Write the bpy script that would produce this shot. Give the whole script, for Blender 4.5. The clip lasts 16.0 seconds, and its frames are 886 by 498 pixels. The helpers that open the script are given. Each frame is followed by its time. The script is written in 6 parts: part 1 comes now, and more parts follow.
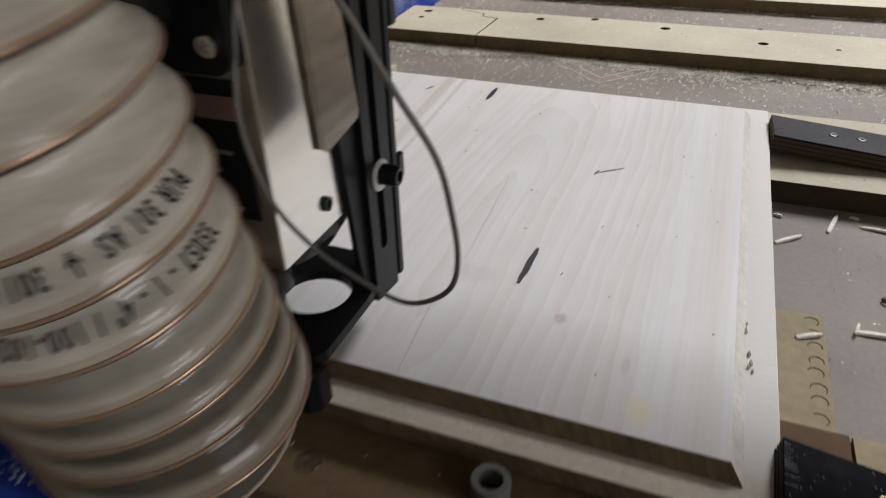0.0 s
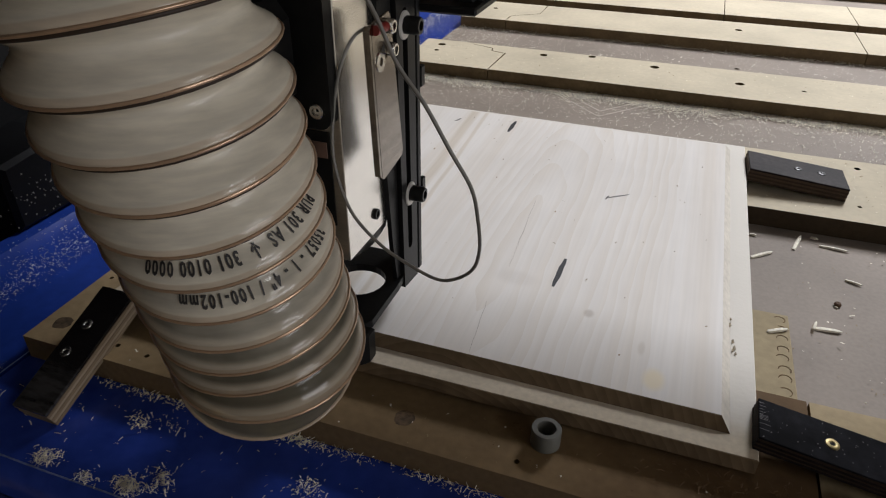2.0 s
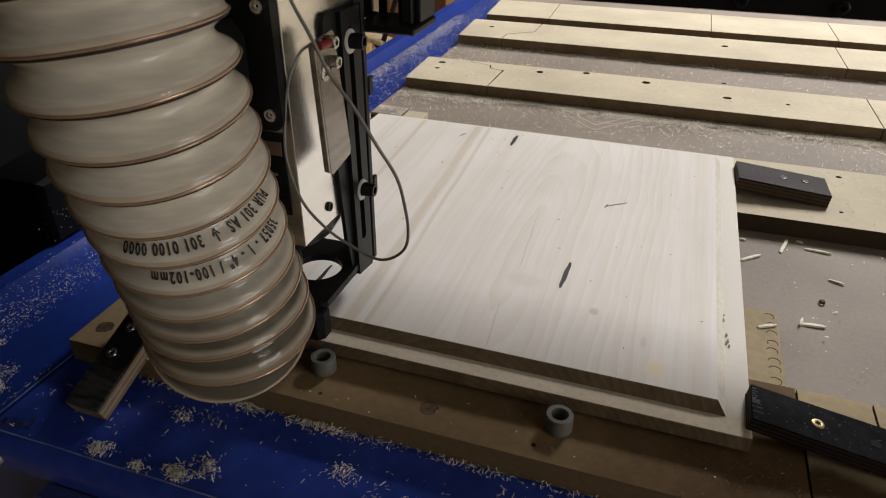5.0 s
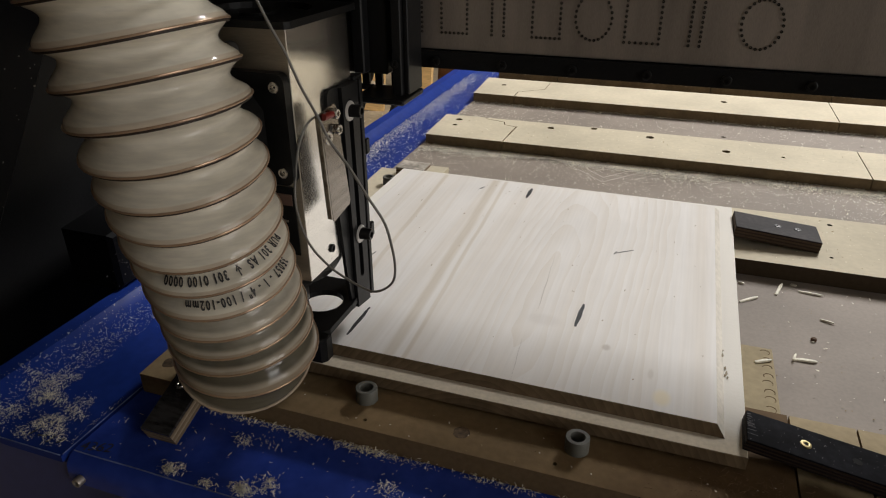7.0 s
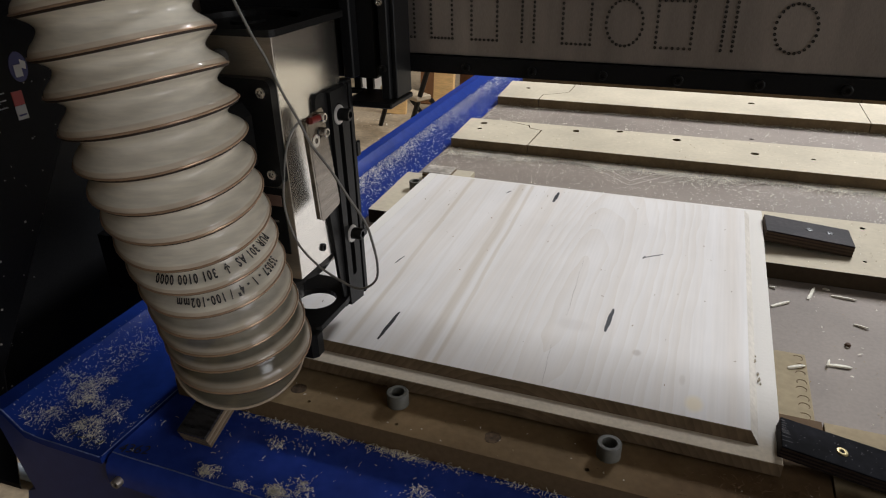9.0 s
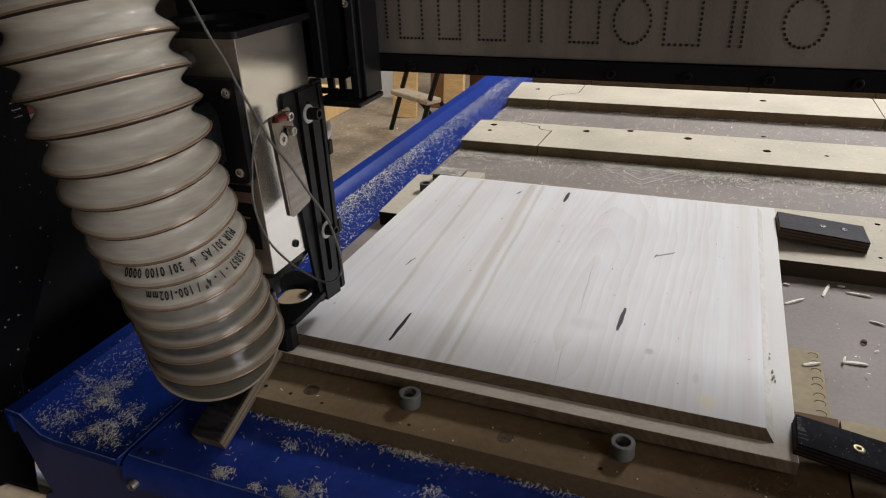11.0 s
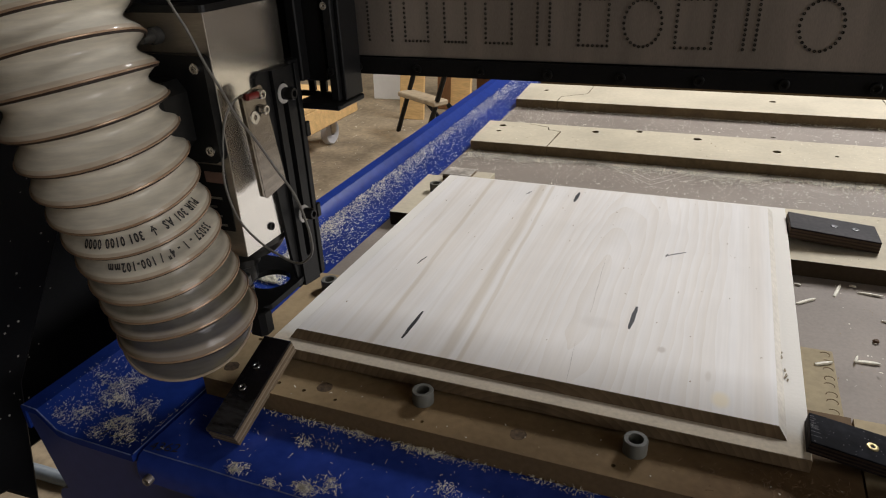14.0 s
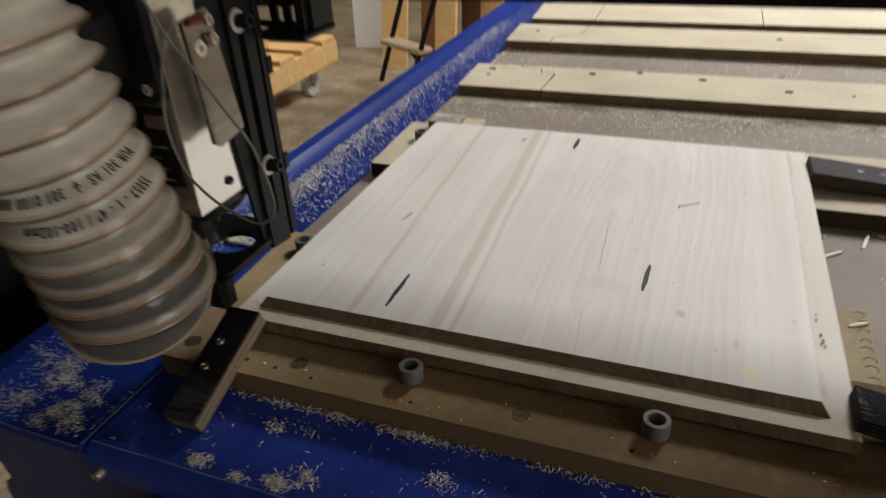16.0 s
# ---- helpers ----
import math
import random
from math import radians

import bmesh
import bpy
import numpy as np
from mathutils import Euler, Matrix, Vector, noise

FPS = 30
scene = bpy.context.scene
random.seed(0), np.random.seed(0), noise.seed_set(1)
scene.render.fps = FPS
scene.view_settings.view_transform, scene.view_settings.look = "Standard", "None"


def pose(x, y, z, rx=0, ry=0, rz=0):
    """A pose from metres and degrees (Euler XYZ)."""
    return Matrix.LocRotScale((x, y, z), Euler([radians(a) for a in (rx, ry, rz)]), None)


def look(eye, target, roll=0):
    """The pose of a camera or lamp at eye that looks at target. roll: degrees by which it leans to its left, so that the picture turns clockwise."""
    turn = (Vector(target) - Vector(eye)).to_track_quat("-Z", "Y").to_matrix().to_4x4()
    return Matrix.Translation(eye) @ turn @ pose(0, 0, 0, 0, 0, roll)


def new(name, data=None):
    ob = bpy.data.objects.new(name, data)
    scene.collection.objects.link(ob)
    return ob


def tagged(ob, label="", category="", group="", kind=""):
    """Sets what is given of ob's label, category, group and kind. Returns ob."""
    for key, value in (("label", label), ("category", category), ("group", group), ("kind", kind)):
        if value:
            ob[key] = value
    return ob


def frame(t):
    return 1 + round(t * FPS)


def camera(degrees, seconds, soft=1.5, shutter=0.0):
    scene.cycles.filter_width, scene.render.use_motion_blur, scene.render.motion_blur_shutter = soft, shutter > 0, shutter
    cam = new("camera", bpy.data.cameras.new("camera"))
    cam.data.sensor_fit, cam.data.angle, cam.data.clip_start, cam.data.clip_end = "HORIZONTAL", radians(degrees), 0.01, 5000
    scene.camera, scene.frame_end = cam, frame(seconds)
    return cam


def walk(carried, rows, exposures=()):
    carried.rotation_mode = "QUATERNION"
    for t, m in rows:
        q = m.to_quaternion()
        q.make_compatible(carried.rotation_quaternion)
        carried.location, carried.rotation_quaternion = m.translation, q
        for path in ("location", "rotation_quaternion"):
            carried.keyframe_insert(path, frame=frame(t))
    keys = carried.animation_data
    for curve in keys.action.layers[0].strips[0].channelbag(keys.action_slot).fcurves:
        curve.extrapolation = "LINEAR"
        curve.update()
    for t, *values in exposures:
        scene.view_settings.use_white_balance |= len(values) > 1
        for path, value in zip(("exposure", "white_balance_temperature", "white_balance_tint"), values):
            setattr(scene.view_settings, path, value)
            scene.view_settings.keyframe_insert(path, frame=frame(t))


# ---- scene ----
cam = camera(66.1, 16.0, soft=1.1, shutter=0.8)
ROWS = [
    (0.0, (0.363, -0.186, 0.258), (-0.262, 1.373, -0.828), -1.5),
    (0.5, (0.357, -0.231, 0.282), (-0.244, 1.297, -0.859), -0.1),
    (1.0, (0.353, -0.251, 0.292), (-0.182, 1.337, -0.800), 1.7),
    (1.5, (0.345, -0.268, 0.306), (-0.166, 1.338, -0.770), 2.2),
    (2.0, (0.345, -0.282, 0.311), (-0.219, 1.318, -0.748), 0.6),
    (2.5, (0.342, -0.292, 0.313), (-0.211, 1.320, -0.734), 0.6),
    (3.0, (0.335, -0.300, 0.314), (-0.213, 1.309, -0.739), 1.1),
    (5.5, (0.342, -0.340, 0.337), (-0.216, 1.300, -0.662), 0.1),
    (6.0, (0.343, -0.365, 0.350), (-0.256, 1.296, -0.589), -0.3),
    (6.5, (0.342, -0.373, 0.352), (-0.250, 1.294, -0.581), -0.0),
    (7.0, (0.344, -0.380, 0.357), (-0.250, 1.301, -0.550), -0.3),
    (7.5, (0.341, -0.382, 0.357), (-0.268, 1.296, -0.545), -0.5),
    (8.0, (0.342, -0.384, 0.359), (-0.283, 1.290, -0.541), -0.9),
    (8.5, (0.341, -0.384, 0.360), (-0.281, 1.292, -0.537), -0.8),
    (9.0, (0.338, -0.384, 0.361), (-0.315, 1.278, -0.540), -1.3),
    (11.5, (0.340, -0.386, 0.359), (-0.348, 1.268, -0.529), -2.5),
    (12.0, (0.337, -0.387, 0.359), (-0.350, 1.272, -0.521), -2.2),
    (12.5, (0.339, -0.387, 0.358), (-0.350, 1.271, -0.524), -2.3),
    (13.0, (0.339, -0.389, 0.357), (-0.374, 1.261, -0.521), -2.7),
    (13.5, (0.336, -0.388, 0.355), (-0.360, 1.264, -0.531), -2.4),
    (14.0, (0.336, -0.391, 0.358), (-0.368, 1.259, -0.527), -2.6),
    (14.5, (0.331, -0.393, 0.358), (-0.368, 1.263, -0.520), -2.2),
    (15.0, (0.331, -0.392, 0.356), (-0.376, 1.257, -0.528), -2.3),
    (15.5, (0.329, -0.385, 0.350), (-0.365, 1.261, -0.550), -2.5),
    (16.0, (0.310, -0.332, 0.327), (-0.340, 1.269, -0.679), -3.1),
]
walk(cam, [(t, look(eye, target, roll)) for t, eye, target, roll in ROWS],
     exposures=[(0.0, -0.13, 6000, 12), (1.5, -0.13, 6050, 12), (3.0, -0.08, 6250, 11), (5.5, -0.08, 6580, 11), (7.0, -0.07, 6440, 10), (9.0, -0.03, 6060, 11), (12.0, -0.03, 5980, 12), (14.5, -0.02, 6330, 11), (15.5, -0.05, 6420, 11), (16.0, -0.12, 6480, 11)])

# ---- light: ceiling lamps behind the gantry, unseen fill lamps in front, dim room ----
world = bpy.data.worlds.new("world")
scene.world = world
world.use_nodes = True
world.node_tree.nodes["Background"].inputs[0].default_value = (0.9, 0.95, 1.0, 1)
world.node_tree.nodes["Background"].inputs[1].default_value = 0.012


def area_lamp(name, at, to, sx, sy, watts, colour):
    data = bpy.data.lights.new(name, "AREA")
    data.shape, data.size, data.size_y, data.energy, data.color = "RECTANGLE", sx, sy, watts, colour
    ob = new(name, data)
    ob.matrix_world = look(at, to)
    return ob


area_lamp("ceiling_lamp", (1.35, 2.75, 2.2), (1.35, 2.7501, 0.0), 0.7, 1.7, 188, (1.0, 0.985, 0.965))
# unseen lamp added to fill the background floor with light
area_lamp("ceiling_lamp", (-3.0, 2.2, 2.15), (-2.2, 2.8, -0.7), 1.5, 0.4, 62, (1.0, 0.93, 0.82))
# no lamp known here: large low panel added to fill the hose and front
area_lamp("side_fill", (5.6, -1.6, 0.55), (0.05, 0.0, 0.3), 3.0, 1.6, 68, (1.0, 0.97, 0.93))
# unseen lamp, its place tuned to the hose's highlights
area_lamp("ceiling_lamp", (4.0, -1.5, 2.2), (0.3, -0.2, 0.1), 1.2, 0.8, 22, (1.0, 0.97, 0.93))

# ---- materials ----


def material(name, base, rough=0.5, metal=0.0, grain=60.0, vary=0.12, stain=4.0, stain_amount=0.1, bump=0.05, stretch=(1, 1, 1), spec=0.5, coat=0.0):
    """Two scales of colour variation and a fine relief, in object space."""
    m = bpy.data.materials.new(name)
    m.use_nodes = True
    nt = m.node_tree
    b = nt.nodes["Principled BSDF"]
    b.inputs["Roughness"].default_value = rough
    b.inputs["Metallic"].default_value = metal
    b.inputs["Specular IOR Level"].default_value = spec
    b.inputs["Coat Weight"].default_value = coat
    co = nt.nodes.new("ShaderNodeTexCoord")
    mp = nt.nodes.new("ShaderNodeMapping")
    mp.inputs["Scale"].default_value = stretch
    nt.links.new(co.outputs["Object"], mp.inputs[0])
    fine = nt.nodes.new("ShaderNodeTexNoise")
    fine.inputs["Scale"].default_value = grain
    fine.inputs["Detail"].default_value = 6
    wide = nt.nodes.new("ShaderNodeTexNoise")
    wide.inputs["Scale"].default_value = stain
    wide.inputs["Detail"].default_value = 4
    for n in (fine, wide):
        nt.links.new(mp.outputs[0], n.inputs["Vector"])

    def scaled(node, amount):
        r = nt.nodes.new("ShaderNodeMapRange")
        r.inputs["From Min"].default_value, r.inputs["From Max"].default_value = 0.25, 0.75
        r.inputs["To Min"].default_value, r.inputs["To Max"].default_value = 1 - amount, 1 + amount
        nt.links.new(node.outputs[0], r.inputs["Value"])
        return r

    a, c = scaled(fine, vary), scaled(wide, stain_amount)
    mul = nt.nodes.new("ShaderNodeMath")
    mul.operation = "MULTIPLY"
    nt.links.new(a.outputs[0], mul.inputs[0])
    nt.links.new(c.outputs[0], mul.inputs[1])
    sc = nt.nodes.new("ShaderNodeVectorMath")
    sc.operation = "SCALE"
    sc.inputs[0].default_value = base
    nt.links.new(mul.outputs[0], sc.inputs["Scale"])
    nt.links.new(sc.outputs[0], b.inputs["Base Color"])
    if bump:
        bp = nt.nodes.new("ShaderNodeBump")
        bp.inputs["Strength"].default_value = bump
        bp.inputs["Distance"].default_value = 0.002
        nt.links.new(fine.outputs[0], bp.inputs["Height"])
        nt.links.new(bp.outputs[0], b.inputs["Normal"])
    return m


MDF = material("mdf", (0.555, 0.49, 0.365), 0.75, grain=150, vary=0.06, stain=9, stain_amount=0.16, bump=0.1, spec=0.2)
MDF_EDGE = material("mdf_edge", (0.30, 0.225, 0.125), 0.8, grain=240, vary=0.1, bump=0.1, spec=0.15)
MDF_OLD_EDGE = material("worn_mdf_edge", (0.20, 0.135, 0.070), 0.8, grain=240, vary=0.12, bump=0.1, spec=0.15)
BED = material("grey_bed", (0.27, 0.229, 0.193), 0.6, grain=320, vary=0.08, stain=9, stain_amount=0.16, bump=0.04, spec=0.14)
# one blue paint in three tones: each place's light is put into its colour
BLUE = material("blue_paint", (0.014, 0.036, 0.215), 0.3, grain=90, vary=0.12, stain=8, stain_amount=0.2, bump=0.03, spec=0.06)
BLUE_GLOSS = material("glossy_blue_paint", (0.030, 0.064, 0.37), 0.22, grain=90, vary=0.14, stain=14, stain_amount=0.25, bump=0.04, spec=0.35)
BLUE_UPRIGHT = material("upright_blue_paint", (0.040, 0.056, 0.20), 0.42, grain=90, vary=0.1, stain=6, stain_amount=0.15, bump=0.03)
FILM = material("black_film", (0.020, 0.015, 0.015), 0.5, grain=220, vary=0.4, stain=25, stain_amount=0.5, bump=0.05, spec=0.06)
PLY_BROWN = material("ply_brown", (0.085, 0.055, 0.034), 0.7, grain=200, vary=0.2, stretch=(1, 1, 4), bump=0.1, spec=0.2)
PLY_DEEP = material("ply_deep_brown", (0.045, 0.028, 0.018), 0.7, grain=200, vary=0.2, bump=0.1, spec=0.2)
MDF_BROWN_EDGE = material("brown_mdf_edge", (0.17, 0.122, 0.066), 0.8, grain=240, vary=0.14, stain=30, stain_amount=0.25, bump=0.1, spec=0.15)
# near-black tone: shade on a strip's front face put into the colour
MDF_DARK_EDGE = material("shaded_mdf_edge", (0.055, 0.038, 0.022), 0.8, grain=240, vary=0.15, bump=0.1, spec=0.15)
PLY_PALE = material("ply_pale", (0.33, 0.25, 0.16), 0.7, grain=200, vary=0.2, stretch=(1, 1, 4), bump=0.1, spec=0.2)
PLY_DARK = material("ply_dark", (0.10, 0.055, 0.03), 0.7, grain=200, vary=0.2, bump=0.1, spec=0.2)
BLACK = material("black_powder_coat", (0.011, 0.011, 0.0115), 0.42, grain=420, vary=0.2, stain=12, stain_amount=0.2, bump=0.05, spec=0.2)
PLASTIC = material("black_plastic", (0.009, 0.009, 0.009), 0.36, grain=200, vary=0.2, bump=0.02, spec=0.22)
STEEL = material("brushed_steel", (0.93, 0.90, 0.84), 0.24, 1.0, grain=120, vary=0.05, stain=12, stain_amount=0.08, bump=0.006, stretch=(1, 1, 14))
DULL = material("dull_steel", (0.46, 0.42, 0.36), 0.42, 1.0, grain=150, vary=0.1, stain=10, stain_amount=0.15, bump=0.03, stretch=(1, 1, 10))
GUN = material("gunmetal", (0.45, 0.40, 0.355), 0.48, 0.75, grain=300, vary=0.12, stain=6, stain_amount=0.2, bump=0.03, stretch=(8, 1, 1))
BOLT = material("bolt_black", (0.02, 0.02, 0.02), 0.35, 0.6, grain=300, vary=0.2, bump=0.03)
CHROME = material("bright_zinc", (0.72, 0.70, 0.66), 0.22, 1.0, grain=300, vary=0.1, bump=0.02)
ZINC = material("dull_zinc", (0.58, 0.56, 0.53), 0.45, 0.3, grain=300, vary=0.08, bump=0.02)
HOLE = material("hole_dark", (0.006, 0.006, 0.006), 0.9, bump=0)
END_GRAIN = material("shaded_end_grain", (0.18, 0.127, 0.075), 0.75, grain=130, vary=0.2, stain=45, stain_amount=0.24, bump=0.1, stretch=(1, 1, 0.25), spec=0.15)
LIP_WOOD = material("rough_cut_spruce", (0.64, 0.56, 0.44), 0.8, grain=300, vary=0.10, stain=30, stain_amount=0.08, bump=0.08, spec=0.1)
FILM_WORN = material("scuffed_black_film", (0.010, 0.010, 0.013), 0.6, grain=160, vary=0.6, stain=28, stain_amount=0.7, bump=0.06, spec=0.03)
RING = material("grey_pvc", (0.135, 0.133, 0.115), 0.45, grain=200, vary=0.06, stain=30, stain_amount=0.1, bump=0.03)
CHIP = material("wood_shaving", (0.85, 0.805, 0.68), 0.7, grain=300, vary=0.2, stain=40, stain_amount=0.25, bump=0.05, spec=0.2)
CABLE = material("grey_cable", (0.20, 0.19, 0.172), 0.38, grain=300, vary=0.1, bump=0.02)
RED = material("red_sleeve", (0.20, 0.022, 0.017), 0.4, grain=200, bump=0.02)
INK = material("ink", (0.02, 0.019, 0.022), 0.6, grain=300, vary=0.3, bump=0)
PENCIL = material("pencil", (0.16, 0.15, 0.14), 0.6, grain=300, vary=0.3, bump=0)
FLOOR = material("concrete_floor", (0.265, 0.205, 0.13), 0.8, grain=55, vary=0.25, stain=5, stain_amount=0.34, bump=0.1)
WALLM = material("workshop_wall", (0.30, 0.28, 0.25), 0.8, grain=20, vary=0.06, stain=1, stain_amount=0.1, bump=0.05)
PINE_RAW = material("raw_pine", (0.62, 0.40, 0.17), 0.65, grain=30, vary=0.15, stain=5, stain_amount=0.15, bump=0.08, stretch=(1, 6, 6), spec=0.2)
PINE_DARK = material("stained_pine", (0.20, 0.10, 0.045), 0.6, grain=30, vary=0.15, stain=5, bump=0.08, stretch=(6, 6, 1), spec=0.2)
WHITE = material("white_panel", (0.74, 0.73, 0.71), 0.6, grain=40, vary=0.03, stain=3, stain_amount=0.05, bump=0.02)
WHEEL = material("grey_rubber", (0.45, 0.45, 0.46), 0.6, grain=60, vary=0.05, bump=0.03)
STICKER = material("sticker_white", (0.55, 0.55, 0.55), 0.4, grain=100, vary=0.05, bump=0)
STICKER_RED = material("sticker_red", (0.42, 0.03, 0.025), 0.4, grain=100, vary=0.1, bump=0)
STICKER_BLUE = material("sticker_blue", (0.015, 0.02, 0.14), 0.4, grain=100, vary=0.1, bump=0)
FADED_INK = material("faded_ink", (0.045, 0.042, 0.042), 0.5, grain=260, vary=0.6, stain=90, stain_amount=0.4, bump=0)
BEVEL_WOOD = material("fuzzy_cut_spruce", (0.68, 0.635, 0.56), 0.85, grain=240, vary=0.10, stain=60, stain_amount=0.08, bump=0.12, spec=0.1)


def darkened(m, axis, plain_at, dark_at, dark_tint, ragged_by=0.03):
    """A ragged tone change along one axis of the board: stain on one, painted shade on another."""
    nt = m.node_tree
    b = nt.nodes["Principled BSDF"]
    plain = b.inputs["Base Color"].links[0].from_socket
    co = nt.nodes.new("ShaderNodeTexCoord")
    sep = nt.nodes.new("ShaderNodeSeparateXYZ")
    nt.links.new(co.outputs["Object"], sep.inputs[0])
    ragged = nt.nodes.new("ShaderNodeTexNoise")
    ragged.inputs["Scale"].default_value, ragged.inputs["Detail"].default_value = 38, 5
    nt.links.new(co.outputs["Object"], ragged.inputs["Vector"])
    at = nt.nodes.new("ShaderNodeMath")
    at.operation = "MULTIPLY_ADD"
    at.inputs[1].default_value = ragged_by
    nt.links.new(ragged.outputs[0], at.inputs[0])
    nt.links.new(sep.outputs[axis], at.inputs[2])
    run = nt.nodes.new("ShaderNodeMapRange")
    run.interpolation_type = "SMOOTHSTEP"
    run.inputs["From Min"].default_value, run.inputs["From Max"].default_value = plain_at + ragged_by / 2, dark_at + ragged_by / 2
    nt.links.new(at.outputs[0], run.inputs["Value"])
    mix = nt.nodes.new("ShaderNodeMix")
    mix.data_type, mix.blend_type = "RGBA", "MULTIPLY"
    mix.inputs[7].default_value = (*dark_tint, 1)
    nt.links.new(run.outputs[0], mix.inputs[0])
    nt.links.new(plain, mix.inputs[6])
    nt.links.new(mix.outputs[2], b.inputs["Base Color"])
    return m


MDF_OLD = material("worn_mdf", (0.38, 0.278, 0.155), 0.8, grain=160, vary=0.12, stain=9, stain_amount=0.3, bump=0.12, spec=0.2)
# left end bright, the rest dim: the light's falloff is put into the colour
darkened(MDF_OLD, "X", 0.02, 0.13, (0.56, 0.52, 0.48), 0.08)
darkened(MDF_OLD, "X", 0.30, 0.40, (0.62, 0.56, 0.52), 0.10)
MDF_TAN = darkened(material("tan_soiled_mdf", (0.38, 0.30, 0.18), 0.75, grain=160, vary=0.12, stain=12, bump=0.1, spec=0.2), "Y", 0.012, -0.004, (0.26, 0.22, 0.19), 0.03)


def lip_blend():
    """A tan band along the front blends, ragged, into the paler rebate."""
    nt = LIP_WOOD.node_tree
    b = nt.nodes["Principled BSDF"]
    front_tan = b.inputs["Base Color"].links[0].from_socket
    co = nt.nodes.new("ShaderNodeTexCoord")
    sep = nt.nodes.new("ShaderNodeSeparateXYZ")
    nt.links.new(co.outputs["Object"], sep.inputs[0])
    ragged = nt.nodes.new("ShaderNodeTexNoise")
    ragged.inputs["Scale"].default_value = 90
    nt.links.new(co.outputs["Object"], ragged.inputs["Vector"])
    y = nt.nodes.new("ShaderNodeMath")
    y.operation = "MULTIPLY_ADD"
    y.inputs[1].default_value = 0.022
    nt.links.new(ragged.outputs[0], y.inputs[0])
    nt.links.new(sep.outputs["Y"], y.inputs[2])
    run = nt.nodes.new("ShaderNodeMapRange")
    run.interpolation_type = "SMOOTHSTEP"
    run.inputs["From Min"].default_value, run.inputs["From Max"].default_value = 0.020, 0.045
    nt.links.new(y.outputs[0], run.inputs["Value"])
    mix = nt.nodes.new("ShaderNodeMix")
    mix.data_type = "RGBA"
    mix.inputs[7].default_value = (0.78, 0.745, 0.685, 1)
    nt.links.new(run.outputs[0], mix.inputs[0])
    nt.links.new(front_tan, mix.inputs[6])
    nt.links.new(mix.outputs[2], b.inputs["Base Color"])


def ring_lines():
    """Growth rings, cut across, on the end grain."""
    nt = END_GRAIN.node_tree
    b = nt.nodes["Principled BSDF"]
    plain = b.inputs["Base Color"].links[0].from_socket
    co = nt.nodes.new("ShaderNodeTexCoord")
    mp = nt.nodes.new("ShaderNodeMapping")
    mp.inputs["Location"].default_value = (-0.235, 0, 0.045)
    nt.links.new(co.outputs["Object"], mp.inputs[0])
    wave = nt.nodes.new("ShaderNodeTexWave")
    wave.wave_type, wave.rings_direction, wave.wave_profile = "RINGS", "Y", "SAW"
    for k, v in (("Scale", 62), ("Distortion", 3.4), ("Detail", 2), ("Detail Scale", 0.35)):
        wave.inputs[k].default_value = v
    nt.links.new(mp.outputs[0], wave.inputs["Vector"])
    amount = nt.nodes.new("ShaderNodeMapRange")
    amount.inputs["To Min"].default_value, amount.inputs["To Max"].default_value = 1.08, 0.82
    nt.links.new(wave.outputs["Fac"], amount.inputs["Value"])
    sc = nt.nodes.new("ShaderNodeVectorMath")
    sc.operation = "SCALE"
    nt.links.new(plain, sc.inputs[0])
    nt.links.new(amount.outputs[0], sc.inputs["Scale"])
    nt.links.new(sc.outputs[0], b.inputs["Base Color"])


lip_blend()
ring_lines()


